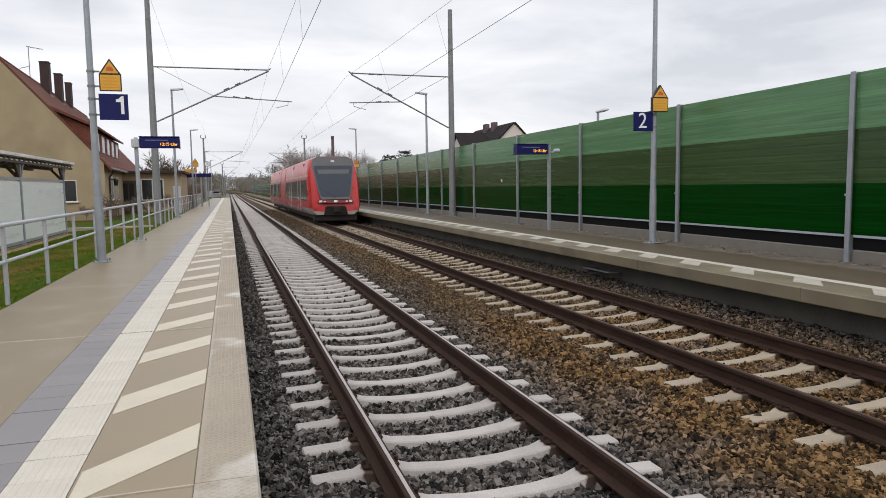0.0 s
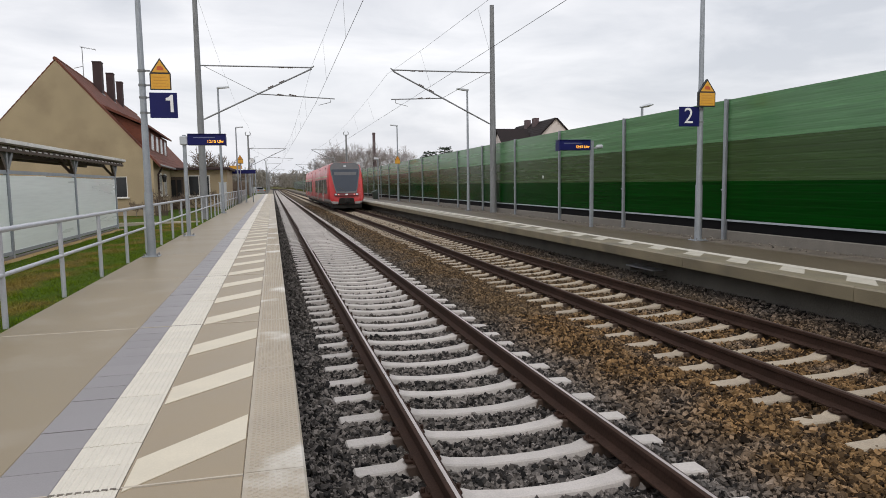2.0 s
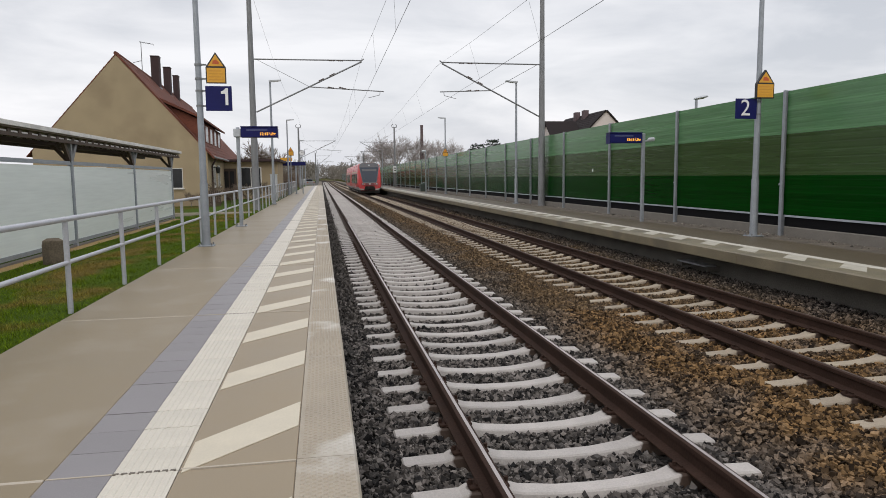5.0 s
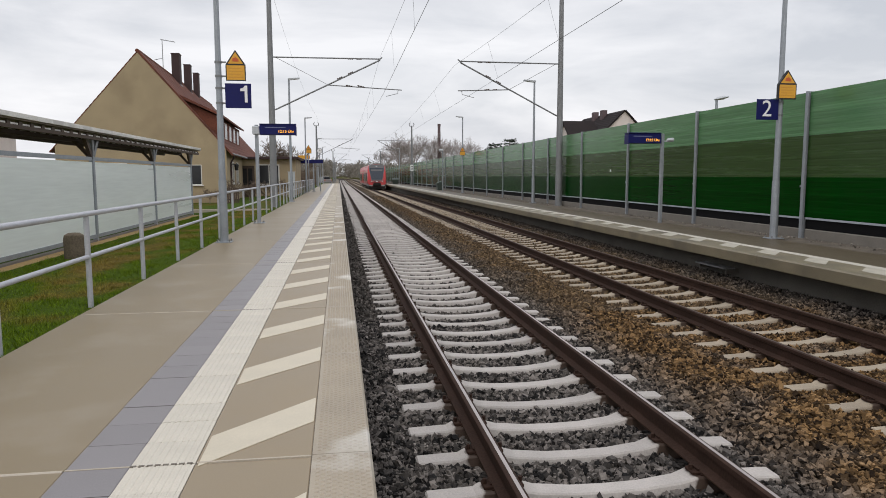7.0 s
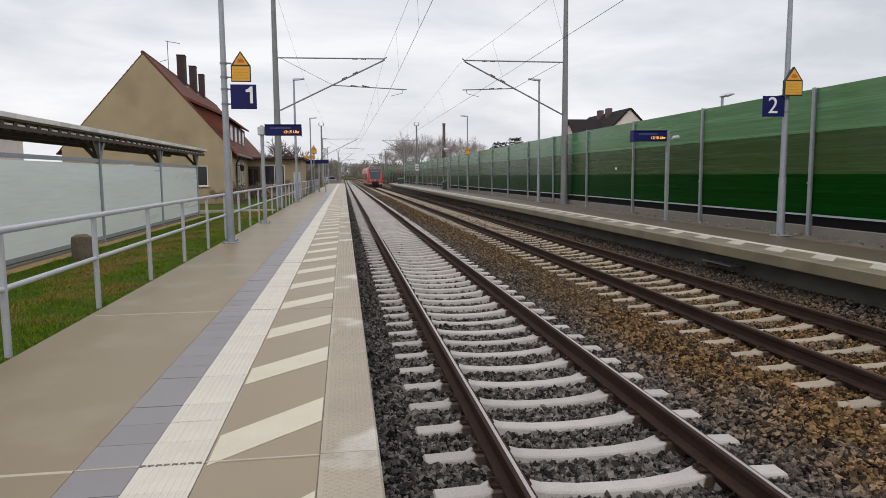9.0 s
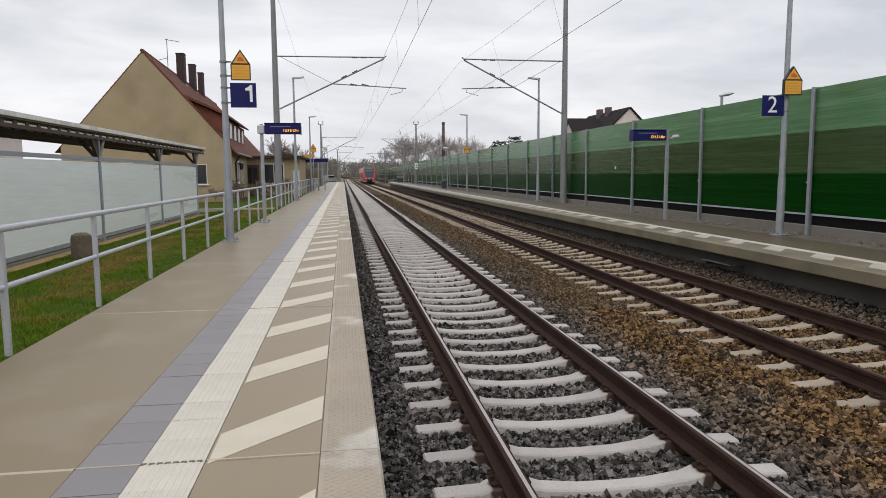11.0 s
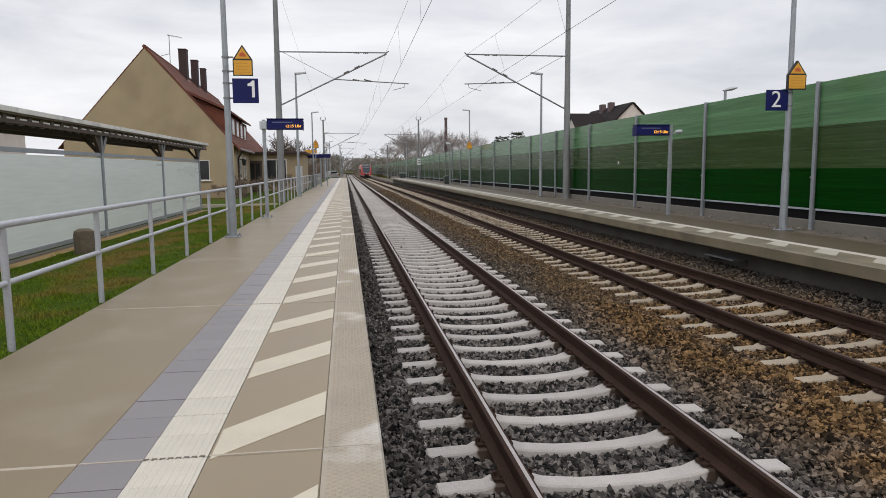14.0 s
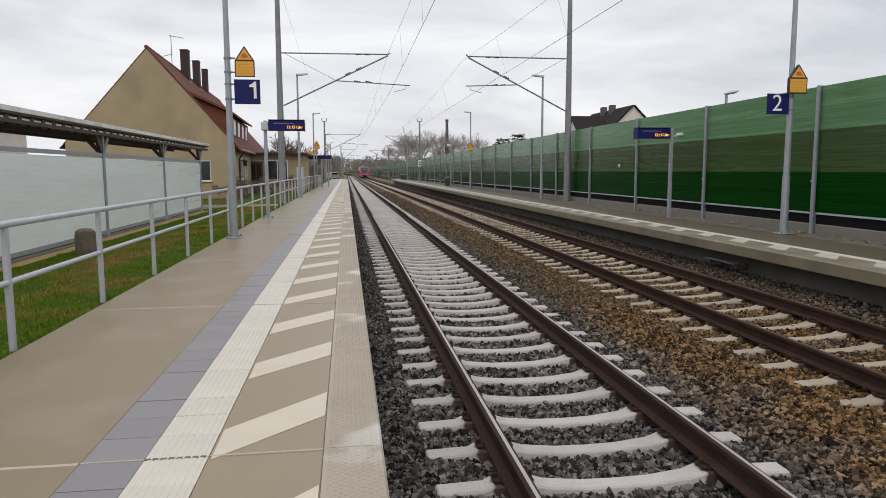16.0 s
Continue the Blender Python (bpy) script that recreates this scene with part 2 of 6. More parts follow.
M_TGLASS = mat("tinted_train_glass", (0.024, 0.034, 0.052), 0.08, 0, 0.2, 1, 8, 0.0)
M_TROOF = mat("dull_grey_train_roof", (0.28, 0.28, 0.28), 0.6, 0, 0.25, 2, 20, 0.03)
M_TSURROUND = mat("grey_cab_surround", (0.10, 0.10, 0.105), 0.5, 0, 0.2, 3, 20, 0.02)
M_UNDER = mat("grimy_underframe", (0.022, 0.020, 0.018), 0.9, 0, 0.4, 3, 20, 0.2)
M_TAIL = glowing("red_tail_light", (0.9, 0.25, 0.2), 0.35)
M_LAMPGLASS = mat("lamp_head_grey", (0.48, 0.50, 0.52), 0.45, 0.2, 0.1, 4, 30, 0.0)


def seat_rust(m):
    """Rust dust that has settled on a sleeper round both rail seats."""
    n, l = m.node_tree.nodes, m.node_tree.links
    b = n["Principled BSDF"]
    co = n.new("ShaderNodeTexCoord")
    sep = n.new("ShaderNodeSeparateXYZ")
    l.new(co.outputs["Object"], sep.inputs[0])
    ab = n.new("ShaderNodeMath")
    ab.operation = "ABSOLUTE"
    l.new(sep.outputs["X"], ab.inputs[0])
    off = n.new("ShaderNodeMath")
    off.operation = "SUBTRACT"
    off.inputs[1].default_value = 0.7535
    l.new(ab.outputs[0], off.inputs[0])
    far = n.new("ShaderNodeMath")
    far.operation = "ABSOLUTE"
    l.new(off.outputs[0], far.inputs[0])
    noi = n.new("ShaderNodeTexNoise")
    noi.inputs["Scale"].default_value = 14
    l.new(co.outputs["Object"], noi.inputs[0])
    add = n.new("ShaderNodeMath")
    add.operation = "MULTIPLY_ADD"
    add.inputs[1].default_value = 0.12
    l.new(noi.outputs["Fac"], add.inputs[0])
    l.new(far.outputs[0], add.inputs[2])
    mr = n.new("ShaderNodeMapRange")
    mr.inputs["From Min"].default_value, mr.inputs["From Max"].default_value = 0.210, 0.180
    l.new(add.outputs[0], mr.inputs["Value"])
    mix = n.new("ShaderNodeMixRGB")
    mix.inputs[2].default_value = (0.055, 0.033, 0.022, 1)
    l.new(mr.outputs[0], mix.inputs[0])
    l.new(b.inputs["Base Color"].links[0].from_socket, mix.inputs[1])
    l.new(mix.outputs[0], b.inputs["Base Color"])


seat_rust(M_SLEEPER)
seat_rust(M_SLEEPER_OLD)


def ballast_material(name, dark, light, brown_dark, brown_light, x_from, x_to):
    """Crushed stone; greys, with rust-brown stones where brake dust lies between x_from and x_to."""
    m = bpy.data.materials.new(name)
    m.use_nodes = True
    n, l = m.node_tree.nodes, m.node_tree.links
    b = n["Principled BSDF"]
    b.inputs["Roughness"].default_value = 0.85
    b.inputs["Specular IOR Level"].default_value = 0.15
    geo = n.new("ShaderNodeNewGeometry")
    sep = n.new("ShaderNodeSeparateXYZ")
    l.new(geo.outputs["Position"], sep.inputs[0])
    rnd = n.new("ShaderNodeTexWhiteNoise")
    rnd.noise_dimensions = "1D"
    l.new(geo.outputs["Random Per Island"], rnd.inputs["W"])
    big = n.new("ShaderNodeTexNoise")
    big.inputs["Scale"].default_value, big.inputs["Detail"].default_value = 1.3, 4
    l.new(geo.outputs["Position"], big.inputs[0])
    fine = n.new("ShaderNodeTexNoise")
    fine.inputs["Scale"].default_value, fine.inputs["Detail"].default_value = 45, 4
    l.new(geo.outputs["Position"], fine.inputs[0])
    lo = n.new("ShaderNodeMapRange")
    lo.inputs["From Min"].default_value, lo.inputs["From Max"].default_value = x_from, x_from + 0.9
    l.new(sep.outputs["X"], lo.inputs["Value"])
    hi = n.new("ShaderNodeMapRange")
    hi.inputs["From Min"].default_value, hi.inputs["From Max"].default_value = x_to + 1.2, x_to
    l.new(sep.outputs["X"], hi.inputs["Value"])
    mul = n.new("ShaderNodeMath")
    mul.operation = "MULTIPLY"
    l.new(lo.outputs[0], mul.inputs[0])
    l.new(hi.outputs[0], mul.inputs[1])
    shift = n.new("ShaderNodeMath")
    shift.operation = "MULTIPLY_ADD"
    l.new(big.outputs["Fac"], shift.inputs[0])
    shift.inputs[1].default_value, shift.inputs[2].default_value = 3.2, -0.50
    m2 = n.new("ShaderNodeMath")
    m2.operation, m2.use_clamp = "MULTIPLY", True
    l.new(mul.outputs[0], m2.inputs[0])
    l.new(shift.outputs[0], m2.inputs[1])
    grey = n.new("ShaderNodeMixRGB")
    grey.inputs[1].default_value, grey.inputs[2].default_value = (*dark, 1), (*light, 1)
    shade = n.new("ShaderNodeMath")
    shade.operation = "POWER"
    shade.inputs[1].default_value = 1.7
    l.new(rnd.outputs["Value"], shade.inputs[0])
    l.new(shade.outputs[0], grey.inputs[0])
    brown = n.new("ShaderNodeMixRGB")
    brown.inputs[1].default_value, brown.inputs[2].default_value = (*brown_dark, 1), (*brown_light, 1)
    l.new(shade.outputs[0], brown.inputs[0])
    mix = n.new("ShaderNodeMixRGB")
    l.new(m2.outputs[0], mix.inputs[0])
    l.new(grey.outputs[0], mix.inputs[1])
    l.new(brown.outputs[0], mix.inputs[2])
    hsv = n.new("ShaderNodeHueSaturation")
    mr = n.new("ShaderNodeMapRange")
    mr.inputs["To Min"].default_value, mr.inputs["To Max"].default_value = 0.45, 1.55
    l.new(fine.outputs["Fac"], mr.inputs["Value"])
    l.new(mr.outputs[0], hsv.inputs["Value"])
    l.new(mix.outputs[0], hsv.inputs["Color"])
    l.new(hsv.outputs[0], b.inputs["Base Color"])
    bp = n.new("ShaderNodeBump")
    bp.inputs["Strength"].default_value, bp.inputs["Distance"].default_value = 0.5, 0.01
    l.new(fine.outputs["Fac"], bp.inputs["Height"])
    l.new(bp.outputs[0], b.inputs["Normal"])
    return m, n, l, b, bp, hsv, rnd, geo


M_STONES = ballast_material("crushed_stone", (0.010, 0.0095, 0.0095), (0.238, 0.212, 0.192), (0.016, 0.009, 0.004), (0.300, 0.180, 0.080), 1.15, 4.9)[0]
# stones farther off: narrower tone range with lifted darks
M_STONES_FAR = ballast_material("trodden_crushed_stone", (0.036, 0.032, 0.029), (0.185, 0.163, 0.145), (0.048, 0.031, 0.017), (0.235, 0.158, 0.086), 1.15, 4.9)[0]
# bed under the loose stones: same stone by cells, darkened for the gaps' shade
M_SHADED_BED, _n, _l, _b, _bp, _hsv, _rnd, _geo = ballast_material("ballast_bed", (0.010, 0.009, 0.008), (0.115, 0.102, 0.092), (0.018, 0.011, 0.006), (0.165, 0.110, 0.056), 1.15, 4.9)
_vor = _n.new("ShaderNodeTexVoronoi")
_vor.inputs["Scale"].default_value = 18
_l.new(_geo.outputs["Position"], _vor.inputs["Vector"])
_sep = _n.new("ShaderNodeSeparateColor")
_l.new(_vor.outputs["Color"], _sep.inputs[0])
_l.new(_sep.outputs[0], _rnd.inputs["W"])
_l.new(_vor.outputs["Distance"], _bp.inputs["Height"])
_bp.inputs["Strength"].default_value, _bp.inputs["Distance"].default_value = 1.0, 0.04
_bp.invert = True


def grass_material(name, green, straw, island):
    m = bpy.data.materials.new(name)
    m.use_nodes = True
    n, l = m.node_tree.nodes, m.node_tree.links
    b = n["Principled BSDF"]
    b.inputs["Roughness"].default_value = 0.9
    b.inputs["Specular IOR Level"].default_value = 0.1
    geo = n.new("ShaderNodeNewGeometry")
    big = n.new("ShaderNodeTexNoise")
    big.inputs["Scale"].default_value, big.inputs["Detail"].default_value = 0.9, 5
    l.new(geo.outputs["Position"], big.inputs[0])
    fine = n.new("ShaderNodeTexNoise")
    fine.inputs["Scale"].default_value, fine.inputs["Detail"].default_value = 40, 4
    l.new(geo.outputs["Position"], fine.inputs[0])
    mr = n.new("ShaderNodeMapRange")
    # a trodden band of straw runs along the middle of the verge
    sep = n.new("ShaderNodeSeparateXYZ")
    l.new(geo.outputs["Position"], sep.inputs[0])
    off = n.new("ShaderNodeMath")
    off.operation = "ADD"
    off.inputs[1].default_value = 5.55
    l.new(sep.outputs["X"], off.inputs[0])
    away = n.new("ShaderNodeMath")
    away.operation = "ABSOLUTE"
    l.new(off.outputs[0], away.inputs[0])
    side = n.new("ShaderNodeMath")
    side.operation = "SUBTRACT"
    side.inputs[1].default_value = 1.7
    l.new(away.outputs[0], side.inputs[0])
    lane = n.new("ShaderNodeMath")
    lane.operation = "ABSOLUTE"
    l.new(side.outputs[0], lane.inputs[0])
    fall = n.new("ShaderNodeMath")
    fall.operation = "MULTIPLY_ADD"
    fall.inputs[1].default_value, fall.inputs[2].default_value = 0.22, -0.374
    l.new(lane.outputs[0], fall.inputs[0])
    most = n.new("ShaderNodeMath")
    most.operation = "MINIMUM"
    most.inputs[1].default_value = -0.02
    l.new(fall.outputs[0], most.inputs[0])
    band = n.new("ShaderNodeMath")
    band.operation = "ADD"
    l.new(most.outputs[0], band.inputs[0])
    l.new(big.outputs["Fac"], band.inputs[1])
    mr.inputs["From Min"].default_value, mr.inputs["From Max"].default_value = 0.36, 0.54
    l.new(band.outputs[0], mr.inputs["Value"])
    mix = n.new("ShaderNodeMixRGB")
    mix.inputs[1].default_value, mix.inputs[2].default_value = (*green, 1), (*straw, 1)
    l.new(mr.outputs[0], mix.inputs[0])
    hsv = n.new("ShaderNodeHueSaturation")
    m2 = n.new("ShaderNodeMapRange")
    m2.inputs["To Min"].default_value, m2.inputs["To Max"].default_value = 0.35, 1.6
    l.new(geo.outputs["Random Per Island"] if island else fine.outputs["Fac"], m2.inputs["Value"])
    l.new(m2.outputs[0], hsv.inputs["Value"])
    l.new(mix.outputs[0], hsv.inputs["Color"])
    l.new(hsv.outputs[0], b.inputs["Base Color"])
    bp = n.new("ShaderNodeBump")
    bp.inputs["Strength"].default_value, bp.inputs["Distance"].default_value = 0.8, 0.03
    l.new(fine.outputs["Fac"], bp.inputs["Height"])
    l.new(bp.outputs[0], b.inputs["Normal"])
    return m


M_GROUND = grass_material("winter_grass_ground", (0.045, 0.078, 0.004), (0.095, 0.070, 0.014), False)
M_BLADES = grass_material("grass_blades", (0.112, 0.172, 0.007), (0.262, 0.190, 0.045), True)


# ---- mesh tools ----
def addbox(bm, x0, x1, y0, y1, z0, z1, bev=0.0):
    geom = bmesh.ops.create_cube(bm, size=1.0)
    bmesh.ops.scale(bm, vec=(x1 - x0, y1 - y0, z1 - z0), verts=geom["verts"])
    bmesh.ops.translate(bm, vec=((x0 + x1) / 2, (y0 + y1) / 2, (z0 + z1) / 2), verts=geom["verts"])
    if bev:
        edges = list({e for v in geom["verts"] for e in v.link_edges})
        bmesh.ops.bevel(bm, geom=edges, offset=bev, segments=1, affect="EDGES")
    return bm


def addtube(bm, p0, p1, r, seg=10, r1=None):
    p0, p1 = Vector(p0), Vector(p1)
    d = p1 - p0
    m = Matrix.Translation((p0 + p1) / 2) @ d.to_track_quat("Z", "Y").to_matrix().to_4x4()
    bmesh.ops.create_cone(bm, cap_ends=True, segments=seg, radius1=r, radius2=r if r1 is None else r1, depth=d.length, matrix=m)
    return bm


def addprism(bm, outline, axis, a, b):
    """A closed outline of 2D points, extruded from a to b along axis 'x', 'y' or 'z'."""
    def at(p, c):
        return {"x": (c, p[0], p[1]), "y": (p[0], c, p[1]), "z": (p[0], p[1], c)}[axis]
    va = [bm.verts.new(at(p, a)) for p in outline]
    vb = [bm.verts.new(at(p, b)) for p in outline]
    n = len(outline)
    bm.faces.new(va)
    bm.faces.new(list(reversed(vb)))
    for i in range(n):
        bm.faces.new((va[i], vb[i], vb[(i + 1) % n], va[(i + 1) % n]))
    bmesh.ops.recalc_face_normals(bm, faces=bm.faces)
    return bm


def addloft(bm, rings, close=True):
    """Rings of equally many points, joined one to the next, with caps."""
    vs = [[bm.verts.new(p) for p in ring] for ring in rings]
    n = len(rings[0])
    for a, b in zip(vs, vs[1:]):
        for i in range(n):
            bm.faces.new((a[i], a[(i + 1) % n], b[(i + 1) % n], b[i]))
    if close:
        bm.faces.new(list(reversed(vs[0])))
        bm.faces.new(vs[-1])
    bmesh.ops.recalc_face_normals(bm, faces=bm.faces)
    return bm


def meshed(name, bm, material, smooth=False):
    me = bpy.data.meshes.new(name)
    bm.to_mesh(me)
    bm.free()
    for one in material if isinstance(material, (list, tuple)) else [material]:
        me.materials.append(one)
    if smooth:
        me.shade_smooth()
        me.set_sharp_from_angle(angle=radians(35))
    return me


def part(name, bm, material, parent, label="", smooth=False):
    ob = new(name, meshed(name, bm, material, smooth))
    ob.parent = parent
    return tagged(ob, label)


def thing(name, label, category, at=(0, 0, 0), turn=0.0, group="", kind=""):
    ob = new(name)
    ob.empty_display_size = 0.2
    ob.matrix_basis = pose(*at, 0, 0, turn)
    return tagged(ob, label, category, group, kind)


def solid(name, bm, material, label, category, kind="", smooth=False, group="", at=None):
    ob = new(name, meshed(name, bm, material, smooth))
    if at:
        ob.location = at
    return tagged(ob, label, category, group, kind)


def lettering(name, text, size, material, parent, m, depth=0.003):
    """Built-in lettering turned into a mesh; faces -y before m."""
    cu = bpy.data.curves.new(name, "FONT")
    cu.body, cu.size, cu.extrude = text, size, depth
    cu.align_x, cu.align_y = "CENTER", "CENTER"
    tmp = new("lettering_source", cu)
    me = bpy.data.meshes.new_from_object(tmp.evaluated_get(bpy.context.evaluated_depsgraph_get()))
    bpy.data.objects.remove(tmp)
    me.materials.clear()
    me.materials.append(material)
    ob = new(name, me)
    ob.parent = parent
    ob.matrix_basis = m @ pose(0, 0, 0, 90)
    return ob


# ---- ground, tracks and platforms ----
RAIL_Z = -0.55
TRACK_2 = 3.92
EDGE_1, EDGE_2, TOP_2 = -1.685, 5.57, -0.05
WALL_X = 8.65


def bend(y):
    """Both lines swing gently to the west far down the track."""
    return 0.0 if y < 400 else -((y - 400) ** 2) / 1500


def dip(y):
    """The line and what stands along it fall gently away from the platforms' near end."""
    return -0.0022 * max(0.0, min(y, 190.0) - 30.0)


def strip(name, xs_zs, ys, material, bent=True):
    """A sheet with a cross profile (x, z), drawn out along ys."""
    bm = bmesh.new()
    rows = [[bm.verts.new((x + (bend(y) if bent else 0), y, z + (dip(y) if bent else 0))) for x, z in xs_zs] for y in ys]
    for a, b in zip(rows, rows[1:]):
        for i in range(len(xs_zs) - 1):
            bm.faces.new((a[i], a[i + 1], b[i + 1], b[i]))
    bmesh.ops.recalc_face_normals(bm, faces=bm.faces)
    if bm.faces[0].normal.z < 0:
        bmesh.ops.reverse_faces(bm, faces=bm.faces)
    return bm


FAR = list(range(-30, 195, 20)) + list(range(210, 620, 20))
ground = solid("ground", strip("ground", [(-1500, -0.4), (-60, -0.35), (-9, -0.22), (-6.8, -0.12), (-4.56, -0.07), (-4.46, -0.07), (-4.40, -1.6), (8.45, -1.6), (8.5, -0.25), (20, -0.3), (1500, -0.4)],
               [-300, -30, 0, 30, 60, 120, 300, 600, 1200, 2500], M_GROUND, bent=False), M_GROUND, "uneven winter grass with straw patches beyond the platform", "ground", "structure")
ballast = solid("ballast_bed", strip("ballast_bed", [(-1.75, -0.82), (-1.2, -0.82), (0, -0.88), (1.3, -0.82), (1.95, -0.78), (2.6, -0.82), (3.9, -0.85), (5.3, -0.82), (6.15, -0.72), (8.4, -0.9)], FAR, M_SHADED_BED),
                M_SHADED_BED, "grey and rust-brown crushed stone track bed", "ballast", "structure")

# rails
RAIL_OUT = [(-0.075, -0.172), (0.075, -0.172), (0.075, -0.160), (0.012, -0.135), (0.009, -0.052), (0.036, -0.038), (0.036, -0.006), (0.029, -0.002), (0.020, 0.0), (-0.006, 0.0), (-0.029, -0.002), (-0.036, -0.006), (-0.036, -0.038), (-0.009, -0.052), (-0.012, -0.135), (-0.075, -0.160)]


def rail_mesh(x):
    bm = bmesh.new()
    rings = [[(x + bend(y) + px, y, RAIL_Z + dip(y) + pz) for px, pz in RAIL_OUT] for y in FAR]
    addloft(bm, rings)
    for f in bm.faces:
        c = f.calc_center_median()
        if f.normal.z > 0.9 and c.z > RAIL_Z - 0.0005:
            f.material_index = 1
    return bm


def sleeper_mesh():
    """Concrete sleeper: sloped seats, hollowed middle, tapered sides; its rail seats lie at z 0."""
    bm = bmesh.new()
    rows = []
    for x, top, half in ((-1.28, -0.048, 0.080), (-1.268, -0.036, 0.086), (-0.95, -0.026, 0.086), (-0.905, -0.004, 0.092), (-0.87, 0.0, 0.096), (-0.64, 0.0, 0.10), (-0.52, -0.035, 0.085), (-0.25, -0.062, 0.078), (0, -0.066, 0.076),
                         (0.25, -0.062, 0.078), (0.52, -0.035, 0.085), (0.64, 0.0, 0.10), (0.87, 0.0, 0.096), (0.905, -0.004, 0.092), (0.95, -0.026, 0.086), (1.268, -0.036, 0.086), (1.28, -0.048, 0.080)):
        rows.append([(x, -half - 0.035, -0.18), (x, -half, top - 0.012), (x, -half + 0.012, top), (x, half - 0.012, top), (x, half, top - 0.012), (x, half + 0.035, -0.18)])
    return addloft(bm, rows)


def clip_mesh():
    """Rail fastening: two ribbed plates with a spring clip and a bolt each side of the rail."""
    bm = bmesh.new()
    addbox(bm, -0.085, 0.085, -0.075, 0.075, 0.0, 0.010)
    for s in (-1, 1):
        addbox(bm, s * 0.105 - 0.035, s * 0.105 + 0.035, -0.06, 0.06, 0.0, 0.025, 0.006)
        addtube(bm, (s * 0.09, -0.05, 0.035), (s * 0.09, 0.05, 0.035), 0.008, 6)
        addtube(bm, (s * 0.125, 0, 0.02), (s * 0.125, 0, 0.058), 0.016, 6)
    return bm


def track(x, y0, sl_mat, top_mat, label):
    line = thing("railway_track", label, "railway track", (x, 0, 0), kind="structure")
    for s in (-0.7535, 0.7535):
        part("rail", rail_mesh(s), [M_RUST, top_mat], line)
    sl = meshed("sleeper", sleeper_mesh(), sl_mat)
    cl = meshed("rail_fastening", clip_mesh(), M_RUST)
    for k in range(-27, 290):
        y = y0 + 0.6 * k
        ob = new("sleeper", sl)
        ob.parent = line
        ob.matrix_basis = pose(bend(y), y, RAIL_Z + dip(y) - 0.182, 0, 0, random.uniform(-0.4, 0.4))
        if 0 < y < 22:
            for s in (-0.7535, 0.7535):
                c = new("rail_fastening", cl)
                c.parent = ob
                c.matrix_basis = pose(s, 0, 0)
    far = bmesh.new()
    for k in range(290, 560):
        y = y0 + 0.6 * k
        addbox(far, bend(y) - 1.3, bend(y) + 1.3, y - 0.1, y + 0.1, RAIL_Z + dip(y) - 0.3, RAIL_Z + dip(y) - 0.2)
    tagged(part("far_sleepers", far, sl_mat, line), kind="stuff")
    return line


track(0.0, 4.875, M_SLEEPER, M_RAILTOP, "railway track with pale concrete sleepers and shiny rail heads")
track(TRACK_2, 7.26, M_SLEEPER_OLD, M_RAILTOP_OLD, "railway track with rusty rails on weathered concrete sleepers")

# platform on the near side
PLAT_END = 118.0
platform = thing("platform_1", "beige paved station platform with white guide strip", "platform", kind="structure")
bm = bmesh.new()
addbox(bm, -4.42, EDGE_1 - 0.32, -12, PLAT_END, -0.22, -0.007)
part("paving_base", bm, M_TILEBED, platform)
bm = bmesh.new()
addbox(bm, -4.42, -1.80, -12, PLAT_END, -1.25, -0.22)
part("retaining_wall", bm, M_DARKCONC, platform)
JOINTS = [3.22 + 3.885 * k for k in range(-4, 31)]
for a, b in zip(JOINTS, JOINTS[1:]):
    bm = bmesh.new()
    addbox(bm, -4.42, -3.1325, a + 0.012, b - 0.012, -0.2, 0.0, 0.004)
    part("paving_slab", bm, M_ASPHALT_P, platform)
    bm = bmesh.new()
    addbox(bm, -2.536, -1.984, a + 0.010, b - 0.010, -0.2, 0.0, 0.004)
    part("hatched_slab", bm, M_HATCH_GROUND, platform)
bm = bmesh.new()
addbox(bm, -4.41, -3.14, JOINTS[0], JOINTS[-1], -0.1, -0.001)
part("joint_mortar", bm, M_JOINT, platform)
bm = bmesh.new()
addbox(bm, -2.535, -1.975, JOINTS[0], JOINTS[-1], -0.1, -0.005)
part("joint_mortar", bm, M_DARKJOINT, platform)
# kerb stones along the edge, ribbed on top
edge_cuts = [3.24 + 1.943 * k for k in range(-8, 60)]
stone = bmesh.new()
EDGE_OUT = [(-1.981, -0.22), (EDGE_1 + 0.01, -0.22), (EDGE_1, -0.21), (EDGE_1, -0.012), (EDGE_1 - 0.012, 0.0), (-1.981, 0.0)]
addprism(stone, EDGE_OUT, "y", 0.003, 1.940)
plain_me = meshed("edge_stone", stone, M_EDGE)
stone = bmesh.new()
addprism(stone, EDGE_OUT, "y", 0.003, 1.940)
for i in range(10):
    for j in range(46):
        x, y = -1.958 + 0.026 * i, 0.04 + 0.041 * j + (0.0205 if i % 2 else 0)
        q = [stone.verts.new(c) for c in ((x, y, 0.0), (x + 0.020, y, 0.0), (x + 0.020, y + 0.016, 0.0), (x, y + 0.016, 0.0), (x + 0.003, y + 0.004, 0.005), (x + 0.017, y + 0.004, 0.005), (x + 0.017, y + 0.012, 0.005), (x + 0.003, y + 0.012, 0.005))]
        for f in ((4, 5, 6, 7), (0, 1, 5, 4), (1, 2, 6, 5), (2, 3, 7, 6), (3, 0, 4, 7)):
            stone.faces.new([q[k] for k in f])
stud_me = meshed("edge_stone", stone, M_EDGE)
for a in edge_cuts[:-1]:
    ob = new("edge_stone", stud_me if -4 < a < 22 else plain_me)
    ob.parent = platform
    ob.location = (0, a, 0)


